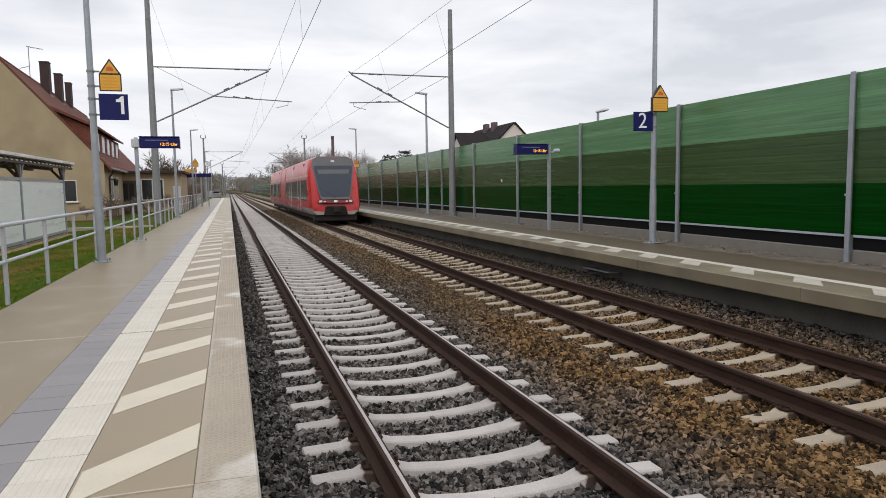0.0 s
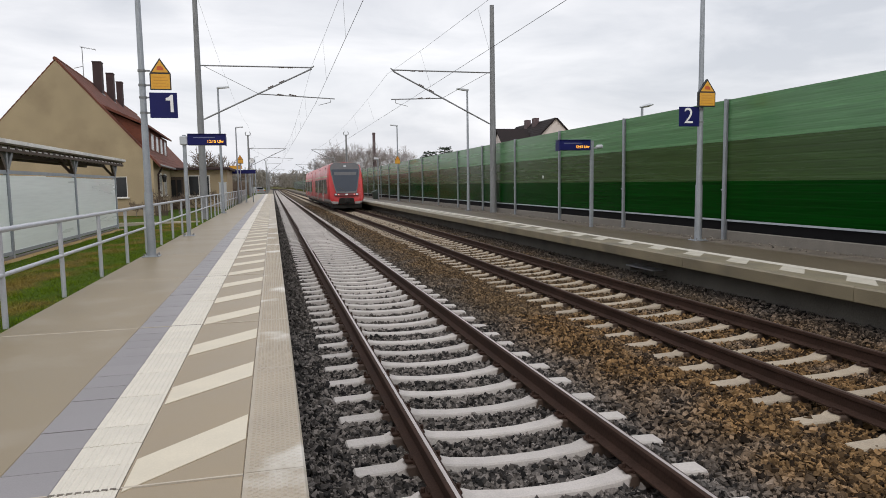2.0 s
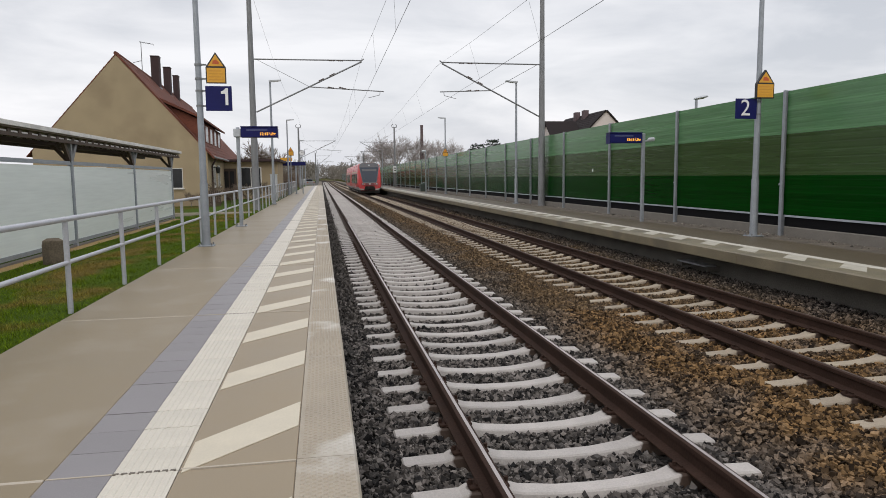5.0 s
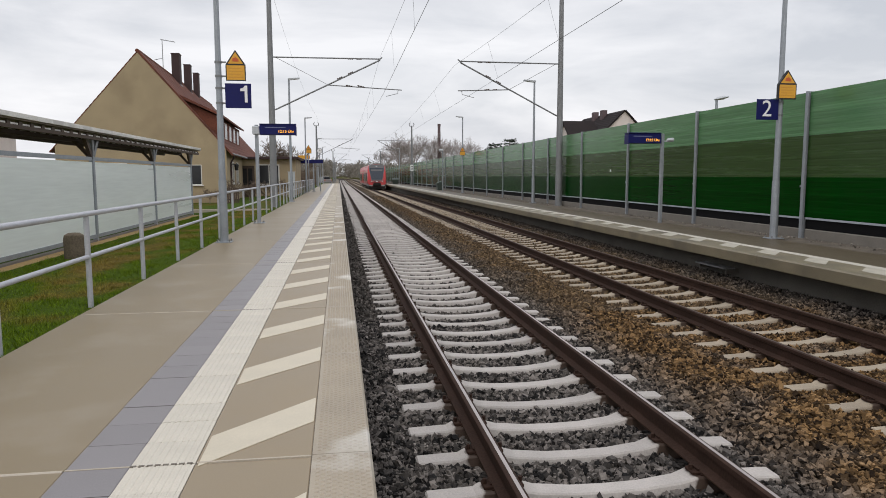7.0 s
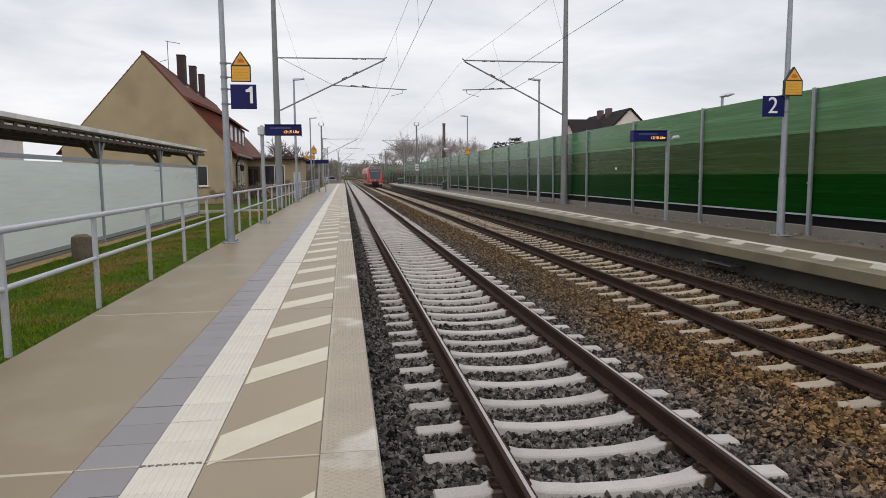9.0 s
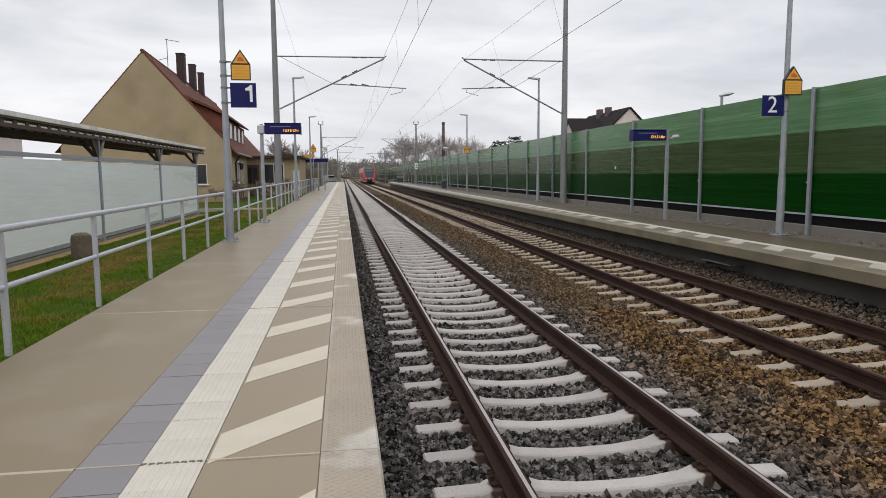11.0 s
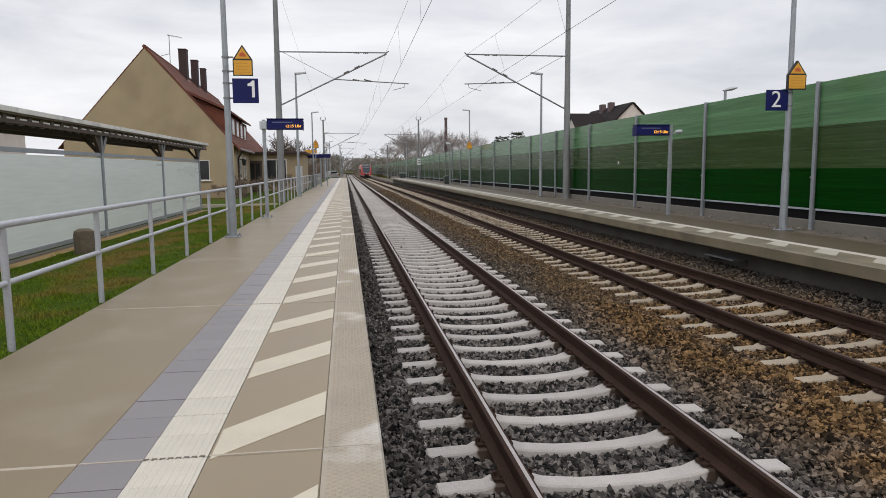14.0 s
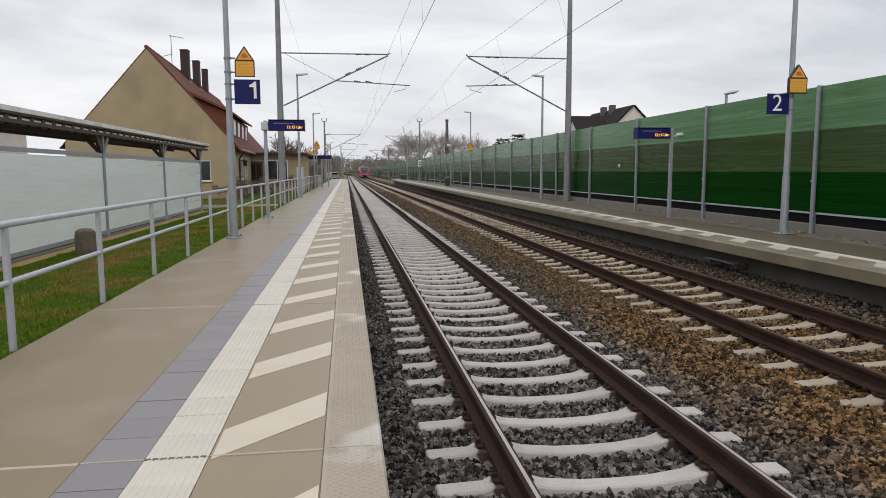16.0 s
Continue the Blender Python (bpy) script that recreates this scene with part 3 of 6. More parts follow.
def ribbed_tile():
    bm = bmesh.new()
    out = [(-0.149, -0.05), (-0.149, 0.0)]
    for r in range(8):
        x = -0.135 + 0.0345 * r
        out += [(x, 0.0), (x + 0.004, 0.003), (x + 0.020, 0.003), (x + 0.024, 0.0)]
    out += [(0.149, 0.0), (0.149, -0.05)]
    return addprism(bm, out, "y", -0.1470, 0.1470)


def flat_tile():
    bm = bmesh.new()
    addprism(bm, [(-0.146, -0.05), (-0.146, -0.003), (-0.143, 0.0), (0.143, 0.0), (0.146, -0.003), (0.146, -0.05)], "y", -0.1468, 0.1468)
    return bm


rib_me, flat_me = meshed("guide_tile", ribbed_tile(), M_GUIDE), meshed("grey_tile", flat_tile(), M_GREYTILE)
for k in range(-50, 148):
    y = 3.07 + 0.299 * k
    for me, x in ((rib_me, -2.688), (flat_me, -2.985)):
        ob = new(me.name, me)
        ob.parent = platform
        ob.matrix_basis = pose(x, y, random.uniform(-0.0015, 0.0015), 0, 0, random.uniform(-0.25, 0.25))
bm = bmesh.new()
addbox(bm, -2.84, -2.54, 47.3, PLAT_END, -0.1, 0.002)
part("guide_strip", bm, M_GUIDE, platform)
bm = bmesh.new()
addbox(bm, -3.13, -2.845, 47.3, PLAT_END, -0.1, 0.0)
part("grey_strip", bm, M_GREYTILE, platform)
# slab joints run on across the tile strips
for y in JOINTS[:20]:
    bm = bmesh.new()
    addbox(bm, -3.13, -2.84, y - 0.006, y + 0.006, -0.02, 0.0035)
    part("tile_joint", bm, M_JOINT, platform)
    bm = bmesh.new()
    for k in range(8):
        addbox(bm, -2.835 + 0.037 * k, -2.810 + 0.037 * k, y - 0.008, y + 0.008, -0.02, 0.0045)
    part("cut_joint", bm, M_DARKJOINT, platform)
    bm = bmesh.new()
    addbox(bm, -2.53, -1.985, y - 0.007, y + 0.007, -0.02, 0.0052)
    part("slab_joint", bm, M_JOINT, platform)
# slanting cream bars of the danger zone
bar = bmesh.new()
addprism(bar, [(-1.990, 0.0), (-1.990, 0.415), (-2.520, -0.145), (-2.520, -0.53)], "z", -0.05, 0.004)
bar_me = meshed("hatch_bar", bar, M_HATCH)
for k in range(-5, 40):
    ob = new("hatch_bar", bar_me)
    ob.parent = platform
    ob.matrix_basis = pose(0, 3.705 + 1.295 * k, 0)
bm = bmesh.new()
for k in range(40, 88):
    y = 3.705 + 1.295 * k
    addprism(bm, [(-1.990, y), (-1.990, y + 0.415), (-2.508, y - 0.13), (-2.508, y - 0.50)], "z", -0.05, 0.003)
tagged(part("far_hatch_bars", bm, M_HATCH, platform), kind="stuff")

# platform on the far side
platform_b = thing("platform_2", "weathered concrete station platform with overhanging edge", "platform", kind="structure")
bm = bmesh.new()
addbox(bm, 6.10, 8.40, -12, PLAT_END, -1.25, TOP_2 - 0.22)
part("retaining_wall", bm, M_DARKCONC, platform_b)
bm = bmesh.new()
addbox(bm, 6.51, 7.80, -12, PLAT_END, TOP_2 - 0.21, TOP_2)
part("paving", bm, M_ASPHALT_Q, platform_b)
bm = bmesh.new()
addbox(bm, 7.80, WALL_X + 0.2, -12, 150, -0.9, TOP_2 - 0.012)
part("gravel_strip", bm, M_GRAVEL, platform_b)
cuts = [-12 + 3.885 * k - 0.2 for k in range(0, 34)]
for a, b in zip(cuts, cuts[1:]):
    bm = bmesh.new()
    addprism(bm, [(5.99, TOP_2 - 0.21), (EDGE_2 + 0.01, TOP_2 - 0.21), (EDGE_2, TOP_2 - 0.20), (EDGE_2, TOP_2 - 0.02), (EDGE_2 + 0.02, TOP_2), (6.51, TOP_2), (6.51, TOP_2 - 0.21)], "y", a + 0.004, b - 0.004)
    part("edge_slab", bm, M_EDGE_Q, platform_b)
bm = bmesh.new()
addbox(bm, 6.28, 6.47, -12, PLAT_END, TOP_2 - 0.02, TOP_2 + 0.004)
part("white_line", bm, M_LINE_Q, platform_b)
dash = bmesh.new()
addprism(dash, [(5.86, 0.0), (6.278, 0.46), (6.278, 0.93), (5.86, 0.53)], "z", -0.02, 0.004)
dash_me = meshed("hatch_bar", dash, M_HATCH_Q)
for k in range(-8, 84):
    ob = new("hatch_bar", dash_me)
    ob.parent = platform_b
    ob.matrix_basis = pose(0, 9.71 - 1.295 + 1.295 * k, TOP_2)


# bare earth beyond the platform ends
for name, x0, x1 in (("lineside_west", -14.0, -1.75), ("lineside_east", 6.1, 8.45)):
    bm = strip(name, [(x0, -0.30), ((x0 + x1) / 2, -0.36), (x1, -0.80)] if x0 < 0 else [(x0, -0.80), (x1, -0.55)], [PLAT_END + 0.2] + list(range(130, 620, 20)), M_EARTH)
    solid(name, bm, M_EARTH, "brown bare earth with dead grass beside the line", "ground", "structure")


# loose ballast stones, thick near the camera
def stones(name, count, y0, y1, size, label, fine=True, across=(-1.74, 6.08), level=None, material=None):
    if not fine:
        base = np.array([(1, 0, 0), (-1, 0, 0), (0, 1, 0), (0, -1, 0), (0, 0, 1), (0, 0, -1)]) * 1.1
        tri = np.array([(0, 2, 4), (2, 1, 4), (1, 3, 4), (3, 0, 4), (2, 0, 5), (1, 2, 5), (3, 1, 5), (0, 3, 5)])
    else:
        # split chips: uneven blocks with flat faces
        base = np.array([(x, y, z) for z in (-1, 1) for y in (-1, 1) for x in (-1, 1)]) * 0.72
        tri = np.array([(0, 2, 3), (0, 3, 1), (4, 5, 7), (4, 7, 6), (0, 1, 5), (0, 5, 4), (2, 6, 7), (2, 7, 3), (0, 4, 6), (0, 6, 2), (1, 3, 7), (1, 7, 5)])
    corners = len(base)
    rng = np.random.default_rng(len(name) + count)
    x = rng.uniform(*across, count)
    y = y0 + (y1 - y0) * rng.uniform(0, 1, count) ** 1.25
    keep = np.ones(count, bool)
    for cx in (0.0, TRACK_2) if level is None else ():
        for s in (-0.7535, 0.7535):
            keep &= np.abs(x - cx - s) > 0.06
        off = (y - (4.875 if cx == 0 else 7.26) + 0.3) % 0.6 - 0.3
        on = (np.abs(off) < 0.105) & (np.abs(x - cx) < 1.285)
        keep &= ~(on & (rng.uniform(0, 1, count) > (0.0 if cx == 0 else 0.03)))
    x, y = x[keep], y[keep]
    n = len(x)
    height = np.interp(x, [-1.75, -1.2, 0, 1.3, 1.95, 2.6, 3.9, 5.3, 5.95], [-0.79, -0.80, -0.848, -0.80, -0.75, -0.792, -0.828, -0.792, -0.69])
    if not fine:
        # the hollow between the rails of the near line is swept lower
        height = height - 0.022 * (np.abs(x) < 1.2)
    if level is not None:
        height = np.full(n, level)
    z = height - 0.0022 * np.maximum(0.0, y - 30.0) * (level is None) + rng.uniform(-0.012, 0.022, n) - (0.0 if fine else 0.6 * (size - 0.022))
    verts = base[None] * (1 + rng.uniform(-0.42, 0.38, (n, corners, 1)))
    verts = verts * (size * rng.uniform(0.55, 1.25, (n, 1, 1))) * rng.uniform(0.34, 1.50, (n, 1, 3))
    q = rng.normal(size=(n, 4))
    q /= np.linalg.norm(q, axis=1, keepdims=True)
    w, i, j, k = q.T
    rot = np.stack([1 - 2 * (j * j + k * k), 2 * (i * j - k * w), 2 * (i * k + j * w), 2 * (i * j + k * w), 1 - 2 * (i * i + k * k), 2 * (j * k - i * w), 2 * (i * k - j * w), 2 * (j * k + i * w), 1 - 2 * (i * i + j * j)], 1).reshape(n, 3, 3)
    verts = np.einsum("nab,nvb->nva", rot, verts) + np.stack([x, y, z], 1)[:, None]
    faces = (tri[None] + corners * np.arange(n)[:, None, None]).reshape(-1)
    me = bpy.data.meshes.new(name)
    me.vertices.add(n * corners)
    me.vertices.foreach_set("co", verts.reshape(-1))
    me.loops.add(len(faces))
    me.loops.foreach_set("vertex_index", faces)
    me.polygons.add(len(faces) // 3)
    me.polygons.foreach_set("loop_start", np.arange(0, len(faces), 3))
    me.update(calc_edges=True)
    me.shade_flat()
    me.materials.append(material or M_STONES)
    return tagged(new(name, me), label, "ballast", kind="stuff")


stones("ballast_stones", 112000, 2.0, 10.0, 0.0235, "loose angular crushed stones between the sleepers")
stones("ballast_stones", 80000, 10.0, 30.0, 0.027, "loose angular crushed stones further along the line", False, material=M_STONES_FAR)
stones("ballast_stones", 34000, 30.0, 75.0, 0.040, "crushed stones far along the line", False, material=M_STONES_FAR)
stones("loose_pebbles", 750, 4.0, 45.0, 0.022, "pale pebbles along the barrier plinth", False, (8.2, 8.62), TOP_2 - 0.005, M_PEBBLE)


# ---- noise barrier ----
barrier = thing("noise_barrier", "tall noise barrier in three shades of green between steel posts", "noise barrier", (WALL_X, 0, 0), kind="structure")


def ribbed_panel(z0, z1, length, pitch):
    """A panel with shallow horizontal ribs; its face looks to -x."""
    out = [(0.10, z0), (0.0, z0)]
    n = max(1, round((z1 - z0) / pitch))
    h = (z1 - z0) / n
    for i in range(n):
        z = z0 + i * h
        out += [(0.0, z + 0.40 * h), (0.0009, z + 0.46 * h), (0.0009, z + 0.62 * h), (0.0, z + 0.68 * h)]
    out += [(0.0, z1), (0.10, z1)]
    return addprism(bmesh.new(), out, "y", 0.03, length - 0.03)


BAY, FIRST = 4.83, 9.25
b_low, b_mid, b_top = (meshed("barrier_panel", ribbed_panel(a, b, BAY, 0.145), m) for a, b, m in ((0.42, 1.3245, M_GREEN_D), (1.325, 2.255, M_GREEN_M), (2.26, 3.22, M_GREEN_L)))
post = bmesh.new()
addbox(post, -0.070, -0.055, -0.047, 0.047, -0.9, 3.24)
addbox(post, -0.055, 0.13, -0.006, 0.006, -0.9, 3.24)
addbox(post, 0.13, 0.145, -0.047, 0.047, -0.9, 3.24)
addtube(post, (-0.068, 0.05, 1.12), (-0.085, 0.05, 1.12), 0.02, 8)
post_me = meshed("barrier_post", post, M_GALV)
sill = bmesh.new()
addprism(sill, [(-0.03, 0.380), (0.12, 0.380), (0.12, 0.42), (-0.02, 0.42)], "y", 0.09, BAY - 0.09)
sill_me = meshed("bottom_rail", sill, M_GALV)
# black strip set in the dark gap between bottom rail and plinth
dark = bmesh.new()
addbox(dark, 0.012, 0.12, 0.065, BAY - 0.065, 0.14, 0.380)
dark_me = meshed("rubber_seal", dark, M_GAP_STRIP)
plinth = bmesh.new()
addprism(plinth, [(-0.02, -0.9), (0.13, -0.9), (0.13, 0.16), (0.0, 0.16), (-0.02, 0.14)], "y", 0.09, BAY - 0.09)
plinth_me = meshed("plinth", plinth, M_CONC)
for k in range(-5, 72):
    y = FIRST + BAY * k
    turn = math.degrees(math.atan2(bend(y) - bend(y + BAY), BAY))
    for me in (post_me, b_low, b_mid, b_top, sill_me, dark_me, plinth_me):
        ob = new(me.name, me)
        ob.parent = barrier
        ob.matrix_basis = pose(bend(y), y, dip(y), -0.126 if 25 < y < 190 else 0, 0, turn)


bm = bmesh.new()
addbox(bm, -0.012, 0.0, 25.35, 25.46, 1.50, 1.61)
part("sticker", bm, M_WHITE, barrier, "small white sticker")


# ---- poles, signs and displays ----
def pole(bm, x, y, z0, z1, r0, r1, seg=14):
    addtube(bm, (x, y, z0), (x, y, z1), r0, seg, r1)


def base_plate(parent, s=0.16, z=0.0):
    bm = bmesh.new()
    addbox(bm, -s, s, -s, s, z, z + 0.018, 0.004)
    ob = part("base_plate", bm, M_GALV, parent)
    for a, b in ((-1, -1), (1, -1), (-1, 1), (1, 1)):
        bt = bmesh.new()
        addtube(bt, (a * s * 0.75, b * s * 0.75, z + 0.018), (a * s * 0.75, b * s * 0.75, z + 0.065), 0.016, 6)
        part("bolt", bt, M_GALV_DARK, ob)


def clamps(parent, zs, x1, r):
    for z in zs:
        bm = bmesh.new()
        addtube(bm, (0, 0, z - 0.02), (0, 0, z + 0.02), r + 0.012, 12)
        addbox(bm, 0.02, x1, -0.015, 0.015, z - 0.015, z + 0.015)
        part("clamp", bm, M_GALV_DARK, parent)


def warning_sign(parent, x0, x1, z0, z1, top, y=-0.09, deep=0.012):
    """Yellow house-shaped board with a black border, a warning triangle and bars for its small print."""
    xm = (x0 + x1) / 2
    bm = bmesh.new()
    addprism(bm, [(x0, z0), (x1, z0), (x1, z1), (xm, top), (x0, z1)], "y", y, y + deep)
    ob = part("warning_board", bm, M_BLACK, parent, "yellow house-shaped warning board with black border")
    b = 0.022
    bm = bmesh.new()
    addprism(bm, [(x0 + b, z0 + b), (x1 - b, z0 + b), (x1 - b, z1 - 0.5 * b), (x0 + b, z1 - 0.5 * b)], "y", y - 0.003, y + 0.004)
    part("text_field", bm, M_YELLOW, ob)
    bm = bmesh.new()
    h = top - z1
    addprism(bm, [(x0 + 2.1 * b, z1 + b), (x1 - 2.1 * b, z1 + b), (xm, top - 2.0 * b)], "y", y - 0.003, y + 0.004)
    part("triangle", bm, M_YELLOW, ob)
    bm = bmesh.new()
    w = x1 - x0
    addprism(bm, [(xm - 0.16 * w, z1 + 0.22 * h), (xm + 0.16 * w, z1 + 0.20 * h), (xm + 0.17 * w, z1 + 0.34 * h), (xm + 0.03 * w, z1 + 0.5 * h), (xm - 0.13 * w, z1 + 0.44 * h)], "y", y - 0.006, y - 0.002)
    part("symbol", bm, M_ORANGE_RED, ob)
    for i in range(4):
        bm = bmesh.new()
        z = z1 - 0.07 - i * 0.055 * (z1 - z0) / 0.3
        addbox(bm, x0 + 0.06, x1 - (0.06 if i % 2 else 0.10), y - 0.0055, y - 0.003, z - 0.008, z + 0.008)
        part("text_bar", bm, M_SIGNTEXT, ob)


def number_sign(parent, x0, x1, z0, z1, text, tx, tz, size, y=-0.09):
    bm = bmesh.new()
    addbox(bm, x0, x1, y, y + 0.02, z0, z1, 0.004)
    ob = part("number_board", bm, M_BLUE, parent, "blue enamel board with a white numeral %s" % text)
    if text == "1":
        bm = bmesh.new()
        h, w = size * 0.36, size * 0.118
        addprism(bm, [(tx, tz - h), (tx + w, tz - h), (tx + w, tz + h), (tx + 0.25 * w, tz + h), (tx - 0.55 * w, tz + 0.72 * h), (tx - 1.5 * w, tz + 0.62 * h), (tx - 1.5 * w, tz + 0.34 * h), (tx, tz + 0.34 * h)], "y", y - 0.006, y + 0.002)
        part("numeral", bm, M_WHITE, ob)
    else:
        lettering("numeral", text, size, M_WHITE, ob, pose(tx, y - 0.004, tz))


def lamp_post(x, y, z0, height, reach, label, head=True):
    """Round tapered lamp post; its flat head reaches over the platform."""
    post_ob = thing("lamp_post", label, "lamp post", (x, y, z0), group="platform lamp posts")
    bm = bmesh.new()
    pole(bm, 0, 0, 0, 1.3, 0.085, 0.080)
    pole(bm, 0, 0, 1.3, height, 0.070, 0.045)
    part("pole", bm, M_GALV, post_ob, smooth=True)
    base_plate(post_ob)
    if head:
        bm = bmesh.new()
        s = 1 if reach > 0 else -1
        addprism(bm, [(-0.05 * s, height - 0.03), (reach * 0.35, height - 0.02), (reach, height + 0.03), (reach, height + 0.09), (reach * 0.3, height + 0.06), (-0.05 * s, height + 0.05)], "y", -0.11, 0.11)
        part("lamp_head", bm, M_LAMPGLASS, post_ob)
    return post_ob


p1 = lamp_post(-4.21, 14.65, 0, 6.4, 0.5, "grey steel lamp post carrying a warning board and number one sign", head=False)
clamps(p1, (3.68, 3.40, 3.16, 2.86), 0.16, 0.062)
warning_sign(p1, 0.155, 0.55, 3.30, 3.62, 3.92)
number_sign(p1, 0.13, 0.645, 2.755, 3.25, "1", 0.515, 3.04, 0.47)
p2 = lamp_post(7.87, 14.0, TOP_2, 6.4, -0.5, "grey steel lamp post carrying a warning board and number two sign", head=False)
clamps(p2, (3.02, 2.74), -0.1, 0.062)
warning_sign(p2, -0.16, 0.27, 3.08, 3.40, 3.70, y=-0.16, deep=0.07)
number_sign(p2, -0.61, -0.09, 2.635, 3.08, "2", -0.37, 2.86, 0.50)

lamp_post(-4.30, 36.95, 0, 6.35, 0.55, "slim grey platform lamp post with flat head")
for x, y, h in ((-4.42, 56.5, 6.05), (-4.30, 85.5, 5.95), (-4.25, 109.0, 5.85)):
    lamp_post(x, y, -0.01, h - 0.1, 0.55, "slim grey platform lamp post with flat head")
for k, (y, h) in enumerate(((33.9, 6.1), (54.2, 6.0), (112.0, 5.75))):
    lp = lamp_post(8.0, y, TOP_2, h, -0.55, "slim grey platform lamp post with flat head")
    if k == 1:
        warning_sign(lp, -0.25, 0.2, 3.0, 3.3, 3.65)
# street lamp behind the barrier
street = thing("street_lamp", "grey street lamp with bulky head beyond the barrier", "street lamp", (11.0, 22.0, -0.3))
bm = bmesh.new()
pole(bm, 0, 0, 0, 4.28, 0.06, 0.045)
part("pole", bm, M_GALV, street, smooth=True)
bm = bmesh.new()
addloft(bm, [[(x, h * math.cos(a), 4.24 + up + h * 0.55 * math.sin(a)) for a in [i * math.pi / 4 for i in range(8)]] for x, h, up in ((-0.08, 0.05, 0.0), (0.04, 0.10, 0.03), (0.25, 0.12, 0.07), (0.42, 0.05, 0.10))])
part("lamp_head", bm, M_LAMPGLASS, street, smooth=True)


def display(x, y, z0, side, label, cam_box):
    """Passenger display on a square column: blue case, bright running text and a control box."""
    d = thing("platform_display", label, "information display", (x, y, z0), group="passenger displays")
    bm = bmesh.new()
    addbox(bm, -0.048, 0.048, -0.048, 0.048, 0, 2.84, 0.010)
    part("column", bm, M_GALV, d)
    base_plate(d)
    a, b = sorted((side * 0.10, side * 1.12))
    bm = bmesh.new()
    addbox(bm, a, b, -0.14, 0.14, 2.55, 2.84, 0.012)
    case = part("display_case", bm, M_BLUE, d, "dark blue display case with amber time")
    bm = bmesh.new()
    addbox(bm, a - 0.01, b + 0.01, -0.16, 0.16, 2.84, 2.865, 0.004)
    part("hood", bm, M_BLUE, case)
    xm = (a + b) / 2
    bm = bmesh.new()
    addbox(bm, xm - 0.36, xm + 0.22, -0.144, -0.139, 2.745, 2.770)
    part("text_bar", bm, M_FAINT, case)
    lettering("running_text", "12:15", 0.112, M_AMBER, case, pose(xm + 0.13, -0.146, 2.645), 0.002)
    lettering("running_text", "Uhr", 0.112, M_AMBER, case, pose(xm + 0.375, -0.146, 2.645), 0.002)
    bm = bmesh.new()
    far_end = b if side > 0 else a
    addbox(bm, far_end - 0.012, far_end + 0.012, -0.15, 0.15, 2.53, 2.80, 0.004)
    part("end_bracket", bm, M_BLUE, case)
    bm = bmesh.new()
    if cam_box:
        addbox(bm, -0.11, 0.10, -0.12, 0.12, 2.56, 2.80, 0.02)
        part("control_box", bm, M_LAMPGLASS, d)
    else:
        addbox(bm, 0.065, 0.15, -0.03, 0.03, 2.60, 2.64)
        addloft(bm, [[(px, h * math.cos(t), 2.645 + dz + h * math.sin(t)) for t in [i * math.pi / 4 for i in range(8)]] for px, h, dz in ((0.14, 0.035, 0.0), (0.18, 0.06, 0.01), (0.34, 0.06, 0.02), (0.36, 0.045, 0.02))])
        part("loudspeaker", bm, M_LAMPGLASS, d)
    return d


display(-4.15, 20.46, 0, 1, "blue passenger display on a grey column beside the railing", True)
display(7.75, 19.32, TOP_2 - 0.19, -1, "blue passenger display on a grey column before the barrier", False)
far_board = thing("platform_display", "distant long dark display board under a yellow panel", "information display", (-3.95, 60.0, 0), group="passenger displays")
bm = bmesh.new()
addbox(bm, -0.06, 0.06, -0.06, 0.06, 0, 2.75, 0.01)
part("column", bm, M_GALV, far_board)
base_plate(far_board)
bm = bmesh.new()
addbox(bm, -1.33, 0.83, -0.12, 0.12, 2.41, 2.72, 0.015)
fb_case = part("display_case", bm, M_BLUE, far_board)
bm = bmesh.new()
addbox(bm, -1.28, -0.28, -0.03, 0.03, 2.80, 3.08, 0.01)
part("yellow_board", bm, M_YELLOW, far_board, "plain yellow board above the display")
for x in (-1.1, -0.45):
    bm = bmesh.new()
    addtube(bm, (x, 0, 2.71), (x, 0, 2.81), 0.02, 6)
    part("board_stay", bm, M_GALV, far_board)


def station_clock(x, y):
    """Round white clock face in a dark ring, held by a slim post."""
    c = thing("station_clock", "round white platform clock in a dark ring on a slim post", "clock", (x, y, 0))
    bm = bmesh.new()
    pole(bm, 0, 0, 0, 3.25, 0.045, 0.04)
    part("post", bm, M_GALV, c, smooth=True)
    bm = bmesh.new()
    addtube(bm, (0, -0.07, 3.5), (0, 0.07, 3.5), 0.24, 28)
    ring = part("clock_case", bm, M_GALV_DARK, c, smooth=True)
    bm = bmesh.new()
    addtube(bm, (0, -0.078, 3.5), (0, -0.068, 3.5), 0.205, 28)
    face = part("clock_face", bm, M_WHITE, ring)
    for turn, length, w in ((8, 0.12, 0.016), (90, 0.17, 0.011)):
        a = radians(turn)
        bm = bmesh.new()
        u, v = Vector((math.sin(a), 0, math.cos(a))), Vector((math.cos(a), 0, -math.sin(a)))
        o = Vector((0, 0, 3.5))
        addprism(bm, [tuple(q.xz) for q in (o - v * w, o + v * w, o + v * w + u * length, o - v * w + u * length)], "y", -0.086, -0.079)
        part("clock_pointer", bm, M_BLACK, ring)


